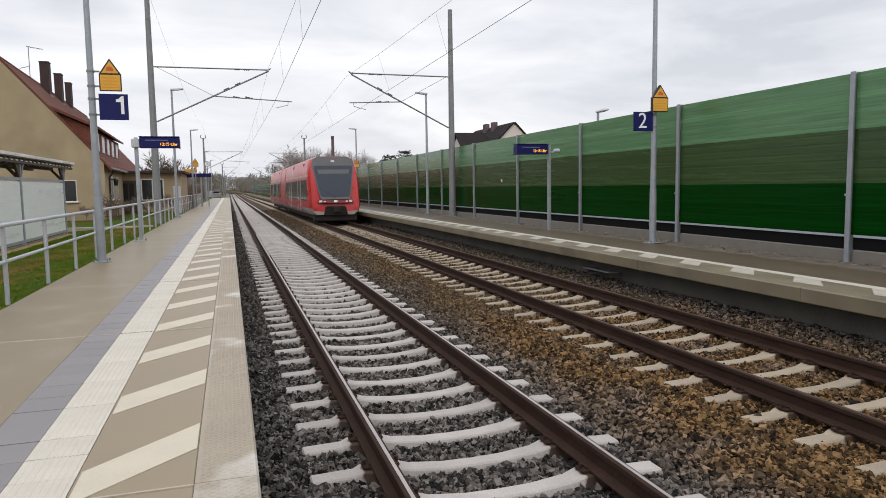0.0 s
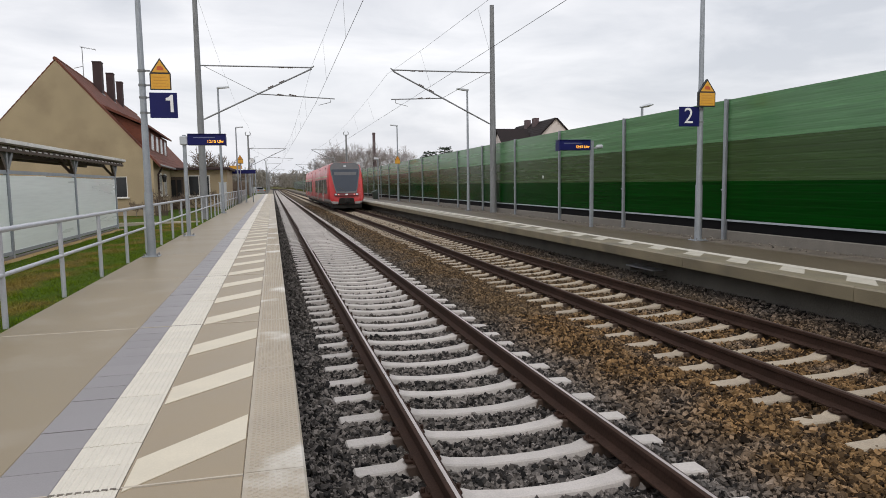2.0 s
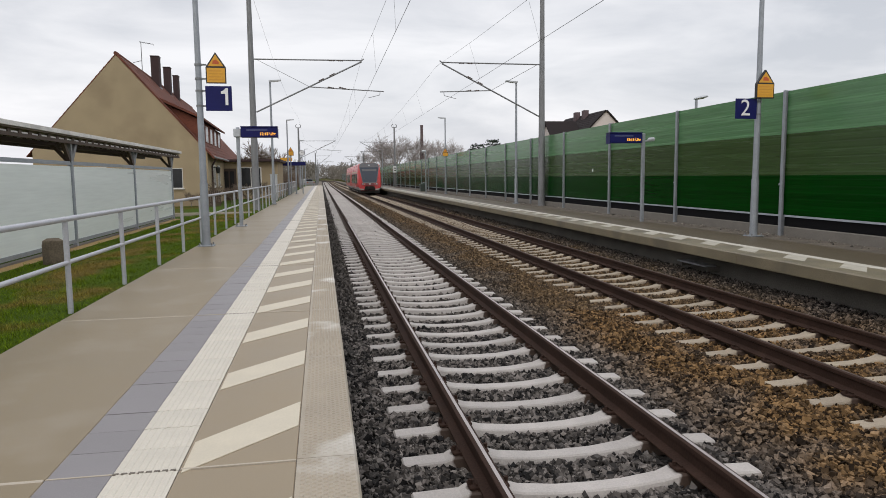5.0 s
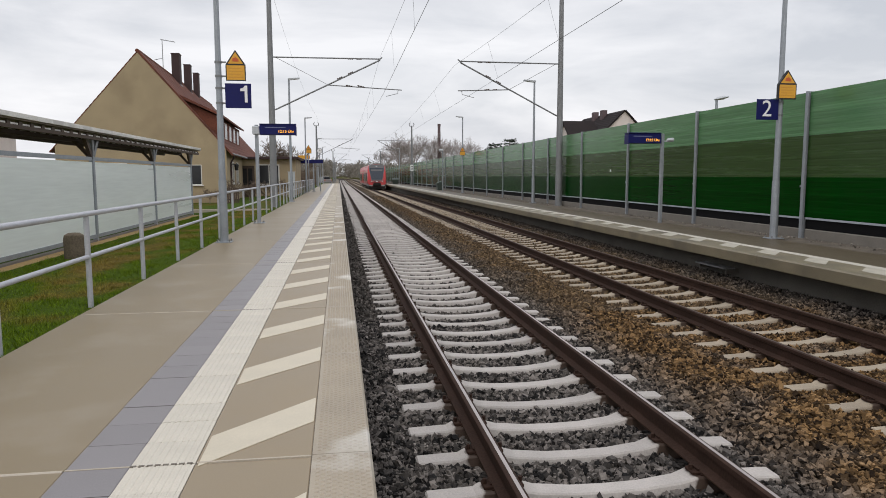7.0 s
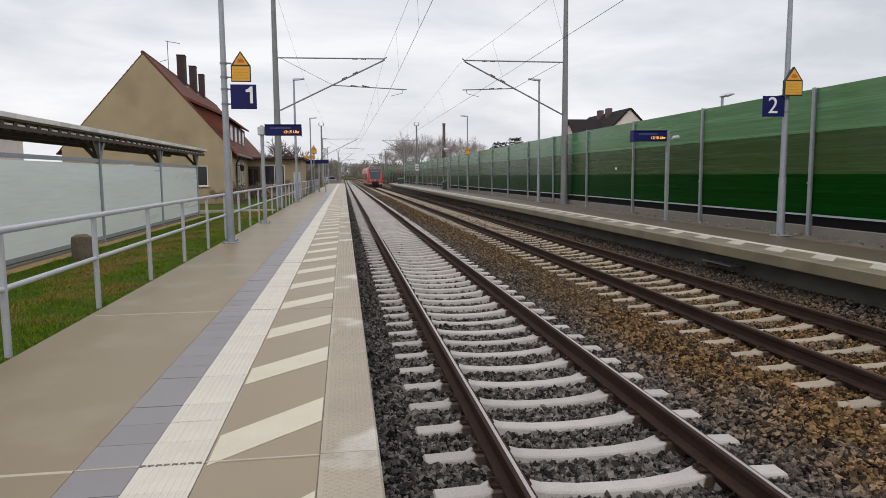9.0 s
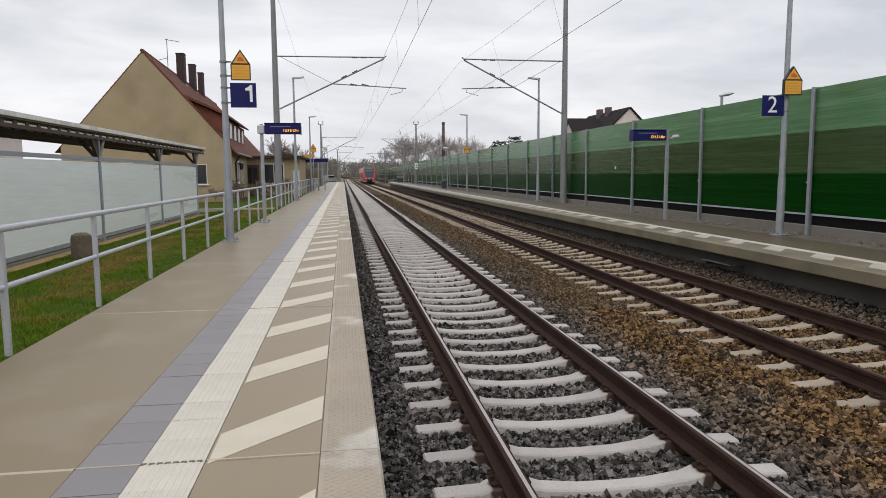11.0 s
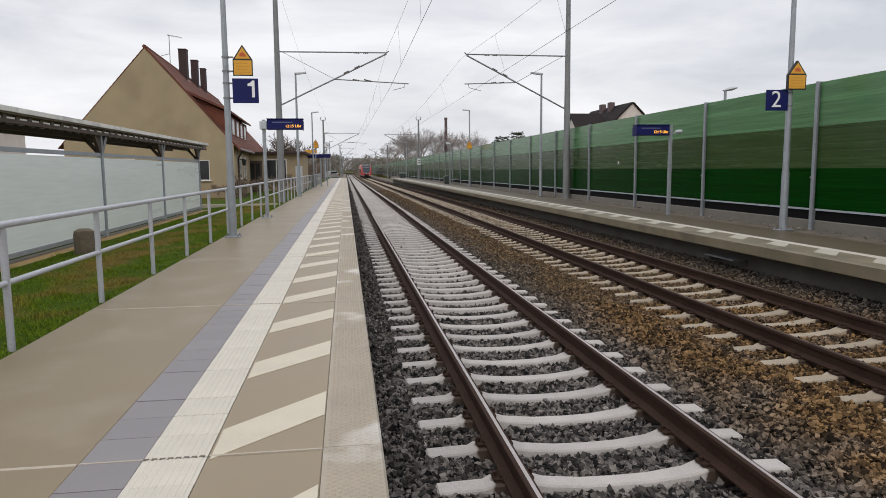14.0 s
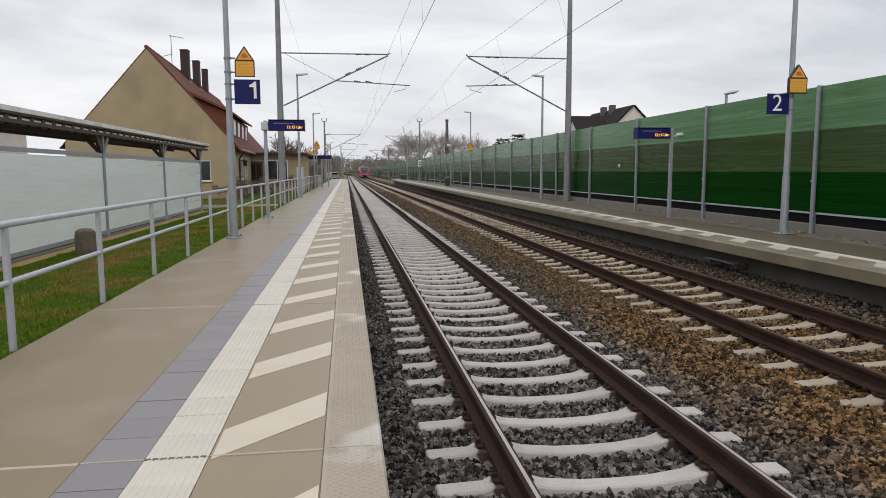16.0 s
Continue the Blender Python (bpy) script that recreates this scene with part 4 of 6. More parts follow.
station_clock(-3.42, 60.6)
sign_post = thing("sign_post", "slim grey post with a yellow warning board", "sign post", (-4.32, 59.2, 0))
bm = bmesh.new()
pole(bm, 0, 0, 0, 3.6, 0.04, 0.035)
part("post", bm, M_GALV, sign_post, smooth=True)
warning_sign(sign_post, -0.22, 0.26, 3.22, 3.54, 3.95)
speaker_post = thing("speaker_post", "slim grey post with a small pale loudspeaker before the barrier", "loudspeaker post", (7.2, 59.5, TOP_2))
bm = bmesh.new()
pole(bm, 0, 0, 0, 3.6, 0.06, 0.05)
part("post", bm, M_GALV, speaker_post, smooth=True)
bm = bmesh.new()
addloft(bm, [[(px, h * math.cos(t), 3.6 + h * math.sin(t)) for t in [i * math.pi / 4 for i in range(8)]] for px, h in ((-0.34, 0.10), (-0.30, 0.12), (-0.05, 0.10), (0.06, 0.06))])
part("loudspeaker", bm, M_LAMPGLASS, speaker_post, smooth=True)


# ---- overhead line ----
def mast(x, y, z0, height, arm, top_z, low_z, drop_z, tip, label):
    """Round concrete mast with a two-tube cantilever; arm: x of the registration point relative to the mast."""
    m = thing("overhead_line_mast", label, "catenary mast", (x, y, z0), group="overhead line masts")
    bm = bmesh.new()
    pole(bm, 0, 0, -0.9, height, 0.175, 0.10, 18)
    part("mast_shaft", bm, M_GALV_DARK, m, smooth=True)
    s = 1 if arm > 0 else -1
    bm = bmesh.new()
    addtube(bm, (0.10 * s, 0, top_z), (arm, 0, top_z + 0.02), 0.030, 8)
    part("top_tube", bm, M_GALV_DARK, m)
    bm = bmesh.new()
    addtube(bm, (0.15 * s, 0, low_z), (arm, 0, top_z - 0.03), 0.035, 8)
    part("bracket_tube", bm, M_GALV_DARK, m)
    k = 0.49
    kx, kz = 0.15 * s + (arm - 0.15 * s) * k, low_z + (top_z - low_z) * k
    bm = bmesh.new()
    addtube(bm, (kx, 0, kz), (tip, 0, drop_z), 0.024, 8)
    part("registration_tube", bm, M_GALV_DARK, m)
    bm = bmesh.new()
    addtube(bm, (0.25 * s, 0, top_z - 0.02), (kx, 0, kz + 0.03), 0.010, 6)
    part("stay_wire", bm, M_GALV_DARK, m)
    bm = bmesh.new()
    addtube(bm, (tip - 0.18 * s, 0, drop_z - 0.02), (tip - 0.2 * s, 0, drop_z - 0.16), 0.012, 6)
    addtube(bm, (tip - 0.2 * s, 0, drop_z - 0.16), (tip - 0.75 * s, 0, drop_z - 0.30), 0.012, 6)
    part("steady_arm", bm, M_GALV_DARK, m)
    def insulated(p, q, n, r):
        one = bmesh.new()
        p, q = Vector(p), Vector(q)
        rings = []
        side = (q - p).normalized()
        u = side.orthogonal().normalized()
        v = side.cross(u)
        for i in range(2 * n + 1):
            c, rad = p.lerp(q, i / (2 * n)), (r if i % 2 else r * 0.5)
            rings.append([c + (u * math.cos(t) + v * math.sin(t)) * rad for t in [k2 * math.pi / 4 for k2 in range(8)]])
        addloft(one, rings)
        part("insulator", one, M_INSULATOR, m)

    ins = bmesh.new()
    addtube(ins, (arm - 0.1 * s, 0, top_z - 0.07), (arm + 0.1 * s, 0, top_z + 0.10), 0.028, 8)
    part("arm_joint", ins, M_GALV_DARK, m)
    for f in (0.70, 0.78):
        insulated((arm * f, 0, top_z), (arm * (f + 0.05), 0, top_z), 3, 0.042)
    for f in (0.60, 0.70):
        insulated((arm * f, 0, low_z + (top_z - low_z) * f), (arm * (f + 0.05), 0, low_z + (top_z - low_z) * (f + 0.05)), 3, 0.048)
    insulated((kx + (tip - kx) * 0.25, 0, kz), (kx + (tip - kx) * 0.34, 0, kz + (drop_z - kz) * 0.3), 3, 0.038)
    insulated((kx + (tip - kx) * 0.40, 0, kz), (kx + (tip - kx) * 0.50, 0, kz + (drop_z - kz) * 0.45), 3, 0.038)
    return m


def mast_head(m, height):
    bm = bmesh.new()
    addbox(bm, -0.32, 0.32, -0.03, 0.03, height - 0.08, height)
    for s in (-1, 1):
        addtube(bm, (s * 0.3, 0, height), (s * 0.34, 0, height + 0.28), 0.05, 8)
        addtube(bm, (s * 0.34, 0, height + 0.28), (s * 0.2, 0, height + 0.42), 0.04, 8)
    part("mast_head", bm, M_GALV_DARK, m)


MASTS = ((32.5, 0), (98.0, 1), (163.0, 1), (228.0, 1), (292.0, 1))
for y, far in MASTS:
    # beyond the platforms the masts stand closer to the line
    out_l, out_r, ground_z = (-4.80, 8.40, 0.0) if y < 118 else (-3.05, 7.95, -0.75)
    tall, low = (10.2, 0.0) if not far else (8.45, 0.15) if y < 118 else (8.1, 0.1)
    ground_z += dip(y)
    a = mast(out_l + bend(y), y, ground_z, tall, 0.17 - out_l, 6.74 - low + dip(y) - ground_z, 4.38 - low + dip(y) - ground_z, 5.36 - low + dip(y) - ground_z, 1.18 - out_l, "grey concrete mast holding the overhead wires beside the platform")
    b = mast(out_r + bend(y), y - 1.5, TOP_2 + ground_z, tall - (0.6 if not far else 0.0), 3.68 - out_r, 6.53 - low + dip(y) - ground_z, 4.17 - low + dip(y) - ground_z, 5.24 - low + dip(y) - ground_z, 3.58 - out_r, "grey concrete mast holding the overhead wires before the barrier")
    if far:
        mast_head(a, tall)
        mast_head(b, tall)


def wire(name, x_stag, z_sup, sag, r, label):
    """One overhead wire through all the masts; x_stag: its place at each, alternately."""
    bm = bmesh.new()
    spans = [(-33.0, 1)] + [(y, i) for i, (y, _) in enumerate(MASTS)]
    for (ya, ia), (yb, ib) in zip(spans, spans[1:]):
        pts = []
        for i in range(9):
            f = i / 8
            y = ya + (yb - ya) * f
            pts.append((x_stag[ia % 2] * (1 - f) + x_stag[ib % 2] * f + bend(y), y, z_sup + dip(y) * 1.4 - sag * 4 * f * (1 - f)))
        for p, q in zip(pts, pts[1:]):
            addtube(bm, p, q, r, 5)
    return solid(name, bm, M_BLACK, label, "overhead wire")


wire("contact_wire", (0.30, -0.25), 5.16, 0.05, 0.0062, "taut copper contact wire over the near track")
wire("catenary_wire", (0.17, 0.0), 6.84, 0.75, 0.0048, "sagging catenary wire over the near track")
wire("feeder_wire", (-4.75, -4.75), 9.9, 0.9, 0.0048, "thin feeder wire along the mast tops")
wire("contact_wire", (4.13, 3.7), 5.0, 0.05, 0.0062, "taut copper contact wire over the far track")
wire("catenary_wire", (3.68, 3.9), 6.55, 0.75, 0.0048, "sagging catenary wire over the far track")
for name, cx, mx, cz, mz in (("near", (0.30, -0.25), (0.17, 0.0), 5.16, 6.84), ("far", (4.13, 3.7), (3.68, 3.9), 5.0, 6.55)):
    for k in range(1, 18):
        y = -33 + 65.5 * k / 9
        span = k // 9
        f = (k % 9) / 9
        if f == 0:
            continue
        i0, i1 = (1, 0) if span == 0 else (0, 1)
        bm = bmesh.new()
        addtube(bm, (cx[i0] * (1 - f) + cx[i1] * f, y, cz - 0.2 * f * (1 - f)), (mx[i0] * (1 - f) + mx[i1] * f, y, mz - 3.0 * f * (1 - f)), 0.003, 4)
        solid("dropper_wire", bm, M_BLACK, "thin dropper between catenary and contact wire", "overhead wire", group="droppers")


# ---- railing along the platform ----
railing = thing("platform_railing", "galvanised tubular railing with two rails beside the grass", "railing", (-4.58, 0, 0))
rp = bmesh.new()
addtube(rp, (0, 0, -0.25), (0, 0, 0.94), 0.030, 12)
rp_me = meshed("railing_post", rp, M_RAILING, True)
RAIL_POSTS = [5.80 + 2.10 * k for k in range(-6, 34)]
for y in RAIL_POSTS:
    ob = new("railing_post", rp_me)
    ob.parent = railing
    ob.location = (0, y, 0)
for z, r in ((0.968, 0.030), (0.495, 0.025)):
    bm = bmesh.new()
    addtube(bm, (0, RAIL_POSTS[0] - 0.3, z), (0, RAIL_POSTS[-1] + 0.3, z), r, 12)
    part("handrail" if z > 0.6 else "mid_rail", bm, M_RAILING, railing, smooth=True)


# ---- buildings ----
def window(parent, x0, x1, z0, z1, face, at, bars=1, sill=True, w=0.06, proud=0.04):
    """A window in a wall: recessed pane, white frame with bars, sill. face '-y': wall plane y = at; '+x': wall plane x = at, x0..x1 then run along y."""
    def bx(bm, a0, a1, d0, d1, c0, c1):
        if face == "-y":
            addbox(bm, a0, a1, at + d0, at + d1, c0, c1)
        else:
            addbox(bm, at - d1, at - d0, a0, a1, c0, c1)
    bm = bmesh.new()
    bx(bm, x0, x1, -0.012, 0.03, z0, z1)
    pane = part("window", bm, M_WINDOW, parent)
    fr = bmesh.new()
    bx(fr, x0 - w, x0 + 0.02, -proud, 0.02, z0 - w, z1 + w)
    bx(fr, x1 - 0.02, x1 + w, -proud, 0.02, z0 - w, z1 + w)
    bx(fr, x0 + 0.02, x1 - 0.02, -proud, 0.02, z1 - 0.02, z1 + w)
    bx(fr, x0 + 0.02, x1 - 0.02, -proud, 0.02, z0 - w, z0 + 0.02)
    for i in range(bars):
        c = x0 + (x1 - x0) * (i + 1) / (bars + 1)
        bx(fr, c - 0.03, c + 0.03, -proud + 0.005, 0.02, z0 + 0.02, z1 - 0.02)
    part("window_frame", fr, M_FRAME, pane)
    if sill:
        s = bmesh.new()
        bx(s, x0 - 0.1, x1 + 0.1, -0.12, 0.0, z0 - w - 0.05, z0 - w)
        part("window_sill", s, M_FRAME, pane)


def roof_slab(parent, name, p_low, p_high, y0, y1, material, thick=0.16, courses=22):
    """A sloping roof between two (x, z) points, laid in courses of tiles that overlap."""
    bm = bmesh.new()
    (xa, za), (xb, zb) = p_low, p_high
    d = Vector((xb - xa, 0, zb - za))
    n = Vector((-d.z, 0, d.x)).normalized()
    if n.z < 0:
        n = -n
    out = [(xa, za), ]
    for i in range(courses):
        p = Vector((xa, 0, za)) + d * (i / courses)
        q = Vector((xa, 0, za)) + d * ((i + 1) / courses)
        out += [tuple((p + n * (thick + 0.018)).xz), tuple((q + n * thick).xz)]
    out.append((xb, zb))
    addprism(bm, out, "y", y0, y1)
    return part(name, bm, material, parent)


house = thing("gabled_house", "ochre rendered house with red tiled roof, long dormer and three chimneys", "house", (-13.06, 42.0, -0.3), 2.6)
L = 31.0
RH, LH, RIDGE = 4.68, 4.62, 8.70
RE, LE = RIDGE - 1.165 * RH, RIDGE - 1.164 * LH
bm = bmesh.new()
addprism(bm, [(-LH, -0.6), (RH, -0.6), (RH, RE), (0, RIDGE - 0.02), (-LH, LE)], "y", 0, L)
part("wall", bm, M_PLASTER, house)
roof_slab(house, "roof_slope", (RH + 0.34, RE - 0.40), (0, RIDGE), -0.02, L + 0.1, M_TILE_RED, 0.09)
roof_slab(house, "roof_slope", (-LH - 0.28, LE - 0.33), (0, RIDGE), -0.01, L + 0.1, M_TILE_RED, 0.04)
bm = bmesh.new()
addtube(bm, (0, -0.03, RIDGE + 0.08), (0, L + 0.1, RIDGE + 0.08), 0.11, 8)
part("ridge_tiles", bm, M_TILE_RED, house)
for y, w in ((9.8, 0.54), (14.8, 0.48), (19.3, 0.42)):
    bm = bmesh.new()
    addbox(bm, 0.10, w + 0.10, y, y + 0.75, RIDGE - 1.3, RIDGE + 1.55)
    ch = part("chimney", bm, M_BRICK_DARK, house, "sooty dark brick chimney stack")
    bm = bmesh.new()
    addbox(bm, 0.07, w + 0.13, y - 0.03, y + 0.78, RIDGE + 1.55, RIDGE + 1.62, 0.01)
    part("chimney_cap", bm, M_BRICK_DARK, ch)
    bm = bmesh.new()
    addbox(bm, 0.04, w + 0.16, y - 0.06, y + 0.81, RIDGE - 0.95, RIDGE - 0.55)
    part("flashing", bm, M_GALV_DARK, ch)
# shed dormer on the track side
D0, D1 = 0.7, 14.0
bm = bmesh.new()
addprism(bm, [(2.4, 5.7), (4.2, 3.7), (4.2, 5.20), (2.4, 6.05)], "y", D0, D1)
dorm = part("dormer", bm, M_TILE_RED, house, "long shed dormer with a row of windows")
bm = bmesh.new()
addprism(bm, [(2.0, 6.28), (4.52, 5.15), (4.52, 5.27), (2.0, 6.46)], "y", D0 - 0.3, D1 + 0.3)
part("dormer_roof", bm, M_TILE_RED, dorm)
for i in range(5):
    y = D0 + 0.7 + i * 2.6
    window(dorm, y, y + 1.15, 4.08, 4.98, "+x", 4.21, 0, False, 0.05, 0.016)
# gutter and downpipe at the corner
bm = bmesh.new()
addtube(bm, (RH + 0.36, 0, RE - 0.30), (RH + 0.36, L, RE - 0.30), 0.07, 8)
part("gutter", bm, M_GALV_DARK, house)
bm = bmesh.new()
addtube(bm, (RH + 0.34, 1.6, RE - 0.34), (RH + 0.08, 1.6, RE - 0.8), 0.05, 8)
addtube(bm, (RH + 0.08, 1.6, RE - 0.78), (RH + 0.08, 1.6, -0.2), 0.05, 8)
part("downpipe", bm, M_BRICK_DARK, house)
window(house, 2.66, 3.24, 1.15, 2.30, "-y", 0.0, 0, True, 0.02, 0.016)
window(house, -1.8, -0.9, 1.05, 2.35, "-y", 0.0, 1)
for y in (2.8, 5.6):
    window(house, y, y + 1.1, 1.2, 2.5, "+x", RH, 1)
# television aerial
bm = bmesh.new()
addtube(bm, (-0.05, 7.6, RIDGE - 0.5), (-0.05, 7.6, RIDGE + 2.15), 0.025, 6)
addtube(bm, (-0.15, 7.6, RIDGE + 2.12), (0.80, 7.3, RIDGE + 1.93), 0.018, 5)
for i in range(6):
    c = Vector((-0.1 + i * 0.17, 7.6 - 0.055 * i, RIDGE + 2.11 - i * 0.035))
    addtube(bm, c + Vector((0, -0.3, 0)), c + Vector((0, 0.3, 0)), 0.012, 4)
addtube(bm, (-0.6, 7.6, RIDGE + 0.75), (-0.05, 7.6, RIDGE + 0.9), 0.02, 5)
part("aerial", bm, M_GALV_DARK, house)

# low flat-roofed wing
wing = thing("flat_roofed_annex", "low beige flat-roofed annex with white windows", "building", (0, 52.5, -0.3))
bm = bmesh.new()
addbox(bm, -9.5, -5.0, 0, 7.0, -0.5, 2.88)
part("wall", bm, M_PLASTER, wing)
bm = bmesh.new()
addbox(bm, -9.75, -4.75, -0.45, 7.3, 2.88, 3.06, 0.02)
part("flat_roof", bm, M_BRICK_DARK, wing)
window(wing, -7.65, -6.25, 1.05, 2.45, "-y", 0.0, 1)
bm = bmesh.new()
addbox(bm, -9.0, -8.0, -0.05, 0.02, 0.0, 2.4)
door = part("door", bm, M_WOODDARK, wing, "dark stained timber door")
bm = bmesh.new()
addbox(bm, -8.85, -8.55, -0.065, -0.05, 1.0, 2.2)
addbox(bm, -8.45, -8.15, -0.065, -0.05, 1.0, 2.2)
part("door_pane", bm, M_WINDOW, door)
bm = bmesh.new()
addtube(bm, (-8.08, -0.13, 1.05), (-8.08, -0.05, 1.05), 0.02, 6)
part("door_handle", bm, M_GALV, door)

# pale house far behind the shelter
pale = thing("pale_house", "pale rendered house with shallow dark roof", "house", (-44, 72, -0.4))
bm = bmesh.new()
addprism(bm, [(-7, 0), (7.6, 0), (7.6, 6.4), (0, 7.6), (-7, 6.4)], "y", 0, 9)
part("wall", bm, M_PLASTER_2, pale)
for s in (-1, 1):
    roof_slab(pale, "roof_slope", (s * 8.0, 6.34), (0, 7.6), -0.3, 9.3, M_TILE_DARK, 0.14, 14)
for x in (-3.6, 2.2, 6.0):
    window(pale, x, x + 0.8, 4.0, 5.0, "-y", 0.0, 1)

# dark-roofed house beyond the barrier
dark_house = thing("dark_roofed_house", "white rendered house with steep dark tiled roof and two chimneys", "house", (24.07, 60.0, -0.4), 0.0)
bm = bmesh.new()
addprism(bm, [(-3.2, -0.5), (3.2, -0.5), (3.2, 4.35), (0, 7.55), (-3.2, 4.35)], "y", 0, 10)
part("wall", bm, M_PLASTER_2, dark_house)
for s in (-1, 1):
    roof_slab(dark_house, "roof_slope", (s * 3.7, 3.87), (0, 7.57), -0.15, 10.4, M_TILE_DARK, 0.12, 18)
for y in (3.6, 5.8):
    bm = bmesh.new()
    addbox(bm, -0.68, -0.22, y, y + 0.7, 6.6, 7.98)
    part("chimney", bm, M_BRICK_STACK, dark_house, "dark brick chimney with flashing")
window(dark_house, 0.2, 0.7, 5.6, 6.1, "-y", 0.0, 0)
side = thing("dark_roofed_house", "lower white rendered house wing with dark tiled roof", "house", (19.6, 61.0, -0.4), 0.0)
bm = bmesh.new()
addprism(bm, [(0, -0.5), (5, -0.5), (5, 4.6), (2.5, 6.7), (0, 4.6)], "x", 0, 2.6)
part("wall", bm, M_PLASTER_2, side)
bm = bmesh.new()
addprism(bm, [(-0.4, 4.4), (2.5, 6.72), (5.4, 4.4), (5.4, 4.55), (2.5, 6.90), (-0.4, 4.55)], "x", -0.25, 2.9)
part("roof", bm, M_TILE_DARK, side)

# factory chimney far off
bm = bmesh.new()
addtube(bm, (0, 0, 0), (0, 0, 12.7), 0.42, 16, 0.30)
addtube(bm, (0, 0, 12.4), (0, 0, 12.9), 0.35, 16, 0.35)
stack = solid("factory_chimney", bm, M_BRICK_STACK, "tall round brick factory chimney among bare trees", "chimney", at=(20.1, 150, -0.4))

# ---- bicycle shelter beside the platform ----
SH_X = -7.47
shelter = thing("bicycle_shelter", "long open shelter with frosted panels, steel posts and flat white roof", "shelter", (SH_X, 0, 0))
S_POSTS = [27.55 - 5.33 * k for k in range(0, 6)]
for k, y in enumerate(S_POSTS):
    g = -0.17 + 0.008 * k
    bm = bmesh.new()
    addbox(bm, -0.05, 0.05, y - 0.05, y + 0.05, g - 0.3, 1.83, 0.008)
    post_ob = part("post", bm, M_GALV, shelter)
    bm = bmesh.new()
    addbox(bm, -0.045, 0.045, y - 0.045, y + 0.045, 1.832, 2.212)
    part("post_head", bm, M_GALV_DARK, post_ob)
    for s in (-1, 1):
        bm = bmesh.new()
        addprism(bm, [(y + s * 0.05, 1.74), (y + s * 0.05, 1.90), (y + s * 0.30, 2.212), (y + s * 0.44, 2.212)], "x", -0.035, 0.035)
        part("strut", bm, M_WOODDARK if s < 0 else M_GALV_DARK, post_ob)
    bm = bmesh.new()
    addprism(bm, [(-0.06, 1.78), (-0.06, 1.90), (-0.30, 2.18), (-0.40, 2.18)], "y", y - 0.05, y + 0.05)
    part("strut", bm, M_WOODDARK, post_ob)
    if k < len(S_POSTS) - 1:
        y2 = S_POSTS[k + 1]
        bm = bmesh.new()
        addbox(bm, -0.014, 0.014, y2 + 0.06, y - 0.06, 0.02, 1.70)
        part("frosted_pane", bm, M_PANE, shelter)
        for z in (-0.02, 1.77):
            bm = bmesh.new()
            addbox(bm, -0.035, 0.035, y2 + 0.05, y - 0.05, z - 0.035, z + 0.045)
            part("cross_rail", bm, M_GALV, shelter)
        bm = bmesh.new()
        addbox(bm, -0.05, 0.05, y2 + 0.05, y - 0.05, -0.32, -0.10)
        part("plinth", bm, M_CONC, shelter)
bm = bmesh.new()
addprism(bm, [(0.10, 2.365), (-1.42, 2.33), (-1.42, 2.39), (0.10, 2.425)], "y", -1.5, 29.0)
part("roof_sheet", bm, M_UNDERSIDE, shelter)
bm = bmesh.new()
addbox(bm, 0.10, 0.135, -1.5, 29.05, 2.395, 2.485, 0.004)
part("fascia", bm, M_SHEET, shelter, "white roof edge")
for x in (0.03, -0.62, -1.27):
    bm = bmesh.new()
    addbox(bm, x - 0.05, x + 0.05, -1.4, 28.9, 2.212 if x > 0 else 2.185, 2.282)
    part("purlin", bm, M_WOODDARK, shelter)
    bm = bmesh.new()
    addbox(bm, x - 0.015, x + 0.015, -1.4, 28.9, 2.284, 2.318)
    part("pale_lath", bm, M_SHEET, shelter)
    bm = bmesh.new()
    for i in range(64):
        y = 28.8 - i * 0.47
        addbox(bm, x - 0.03, x + 0.035, y - 0.13, y, 2.282, 2.345)
    tagged(part("roof_battens", bm, M_WOODDARK, shelter), kind="stuff")

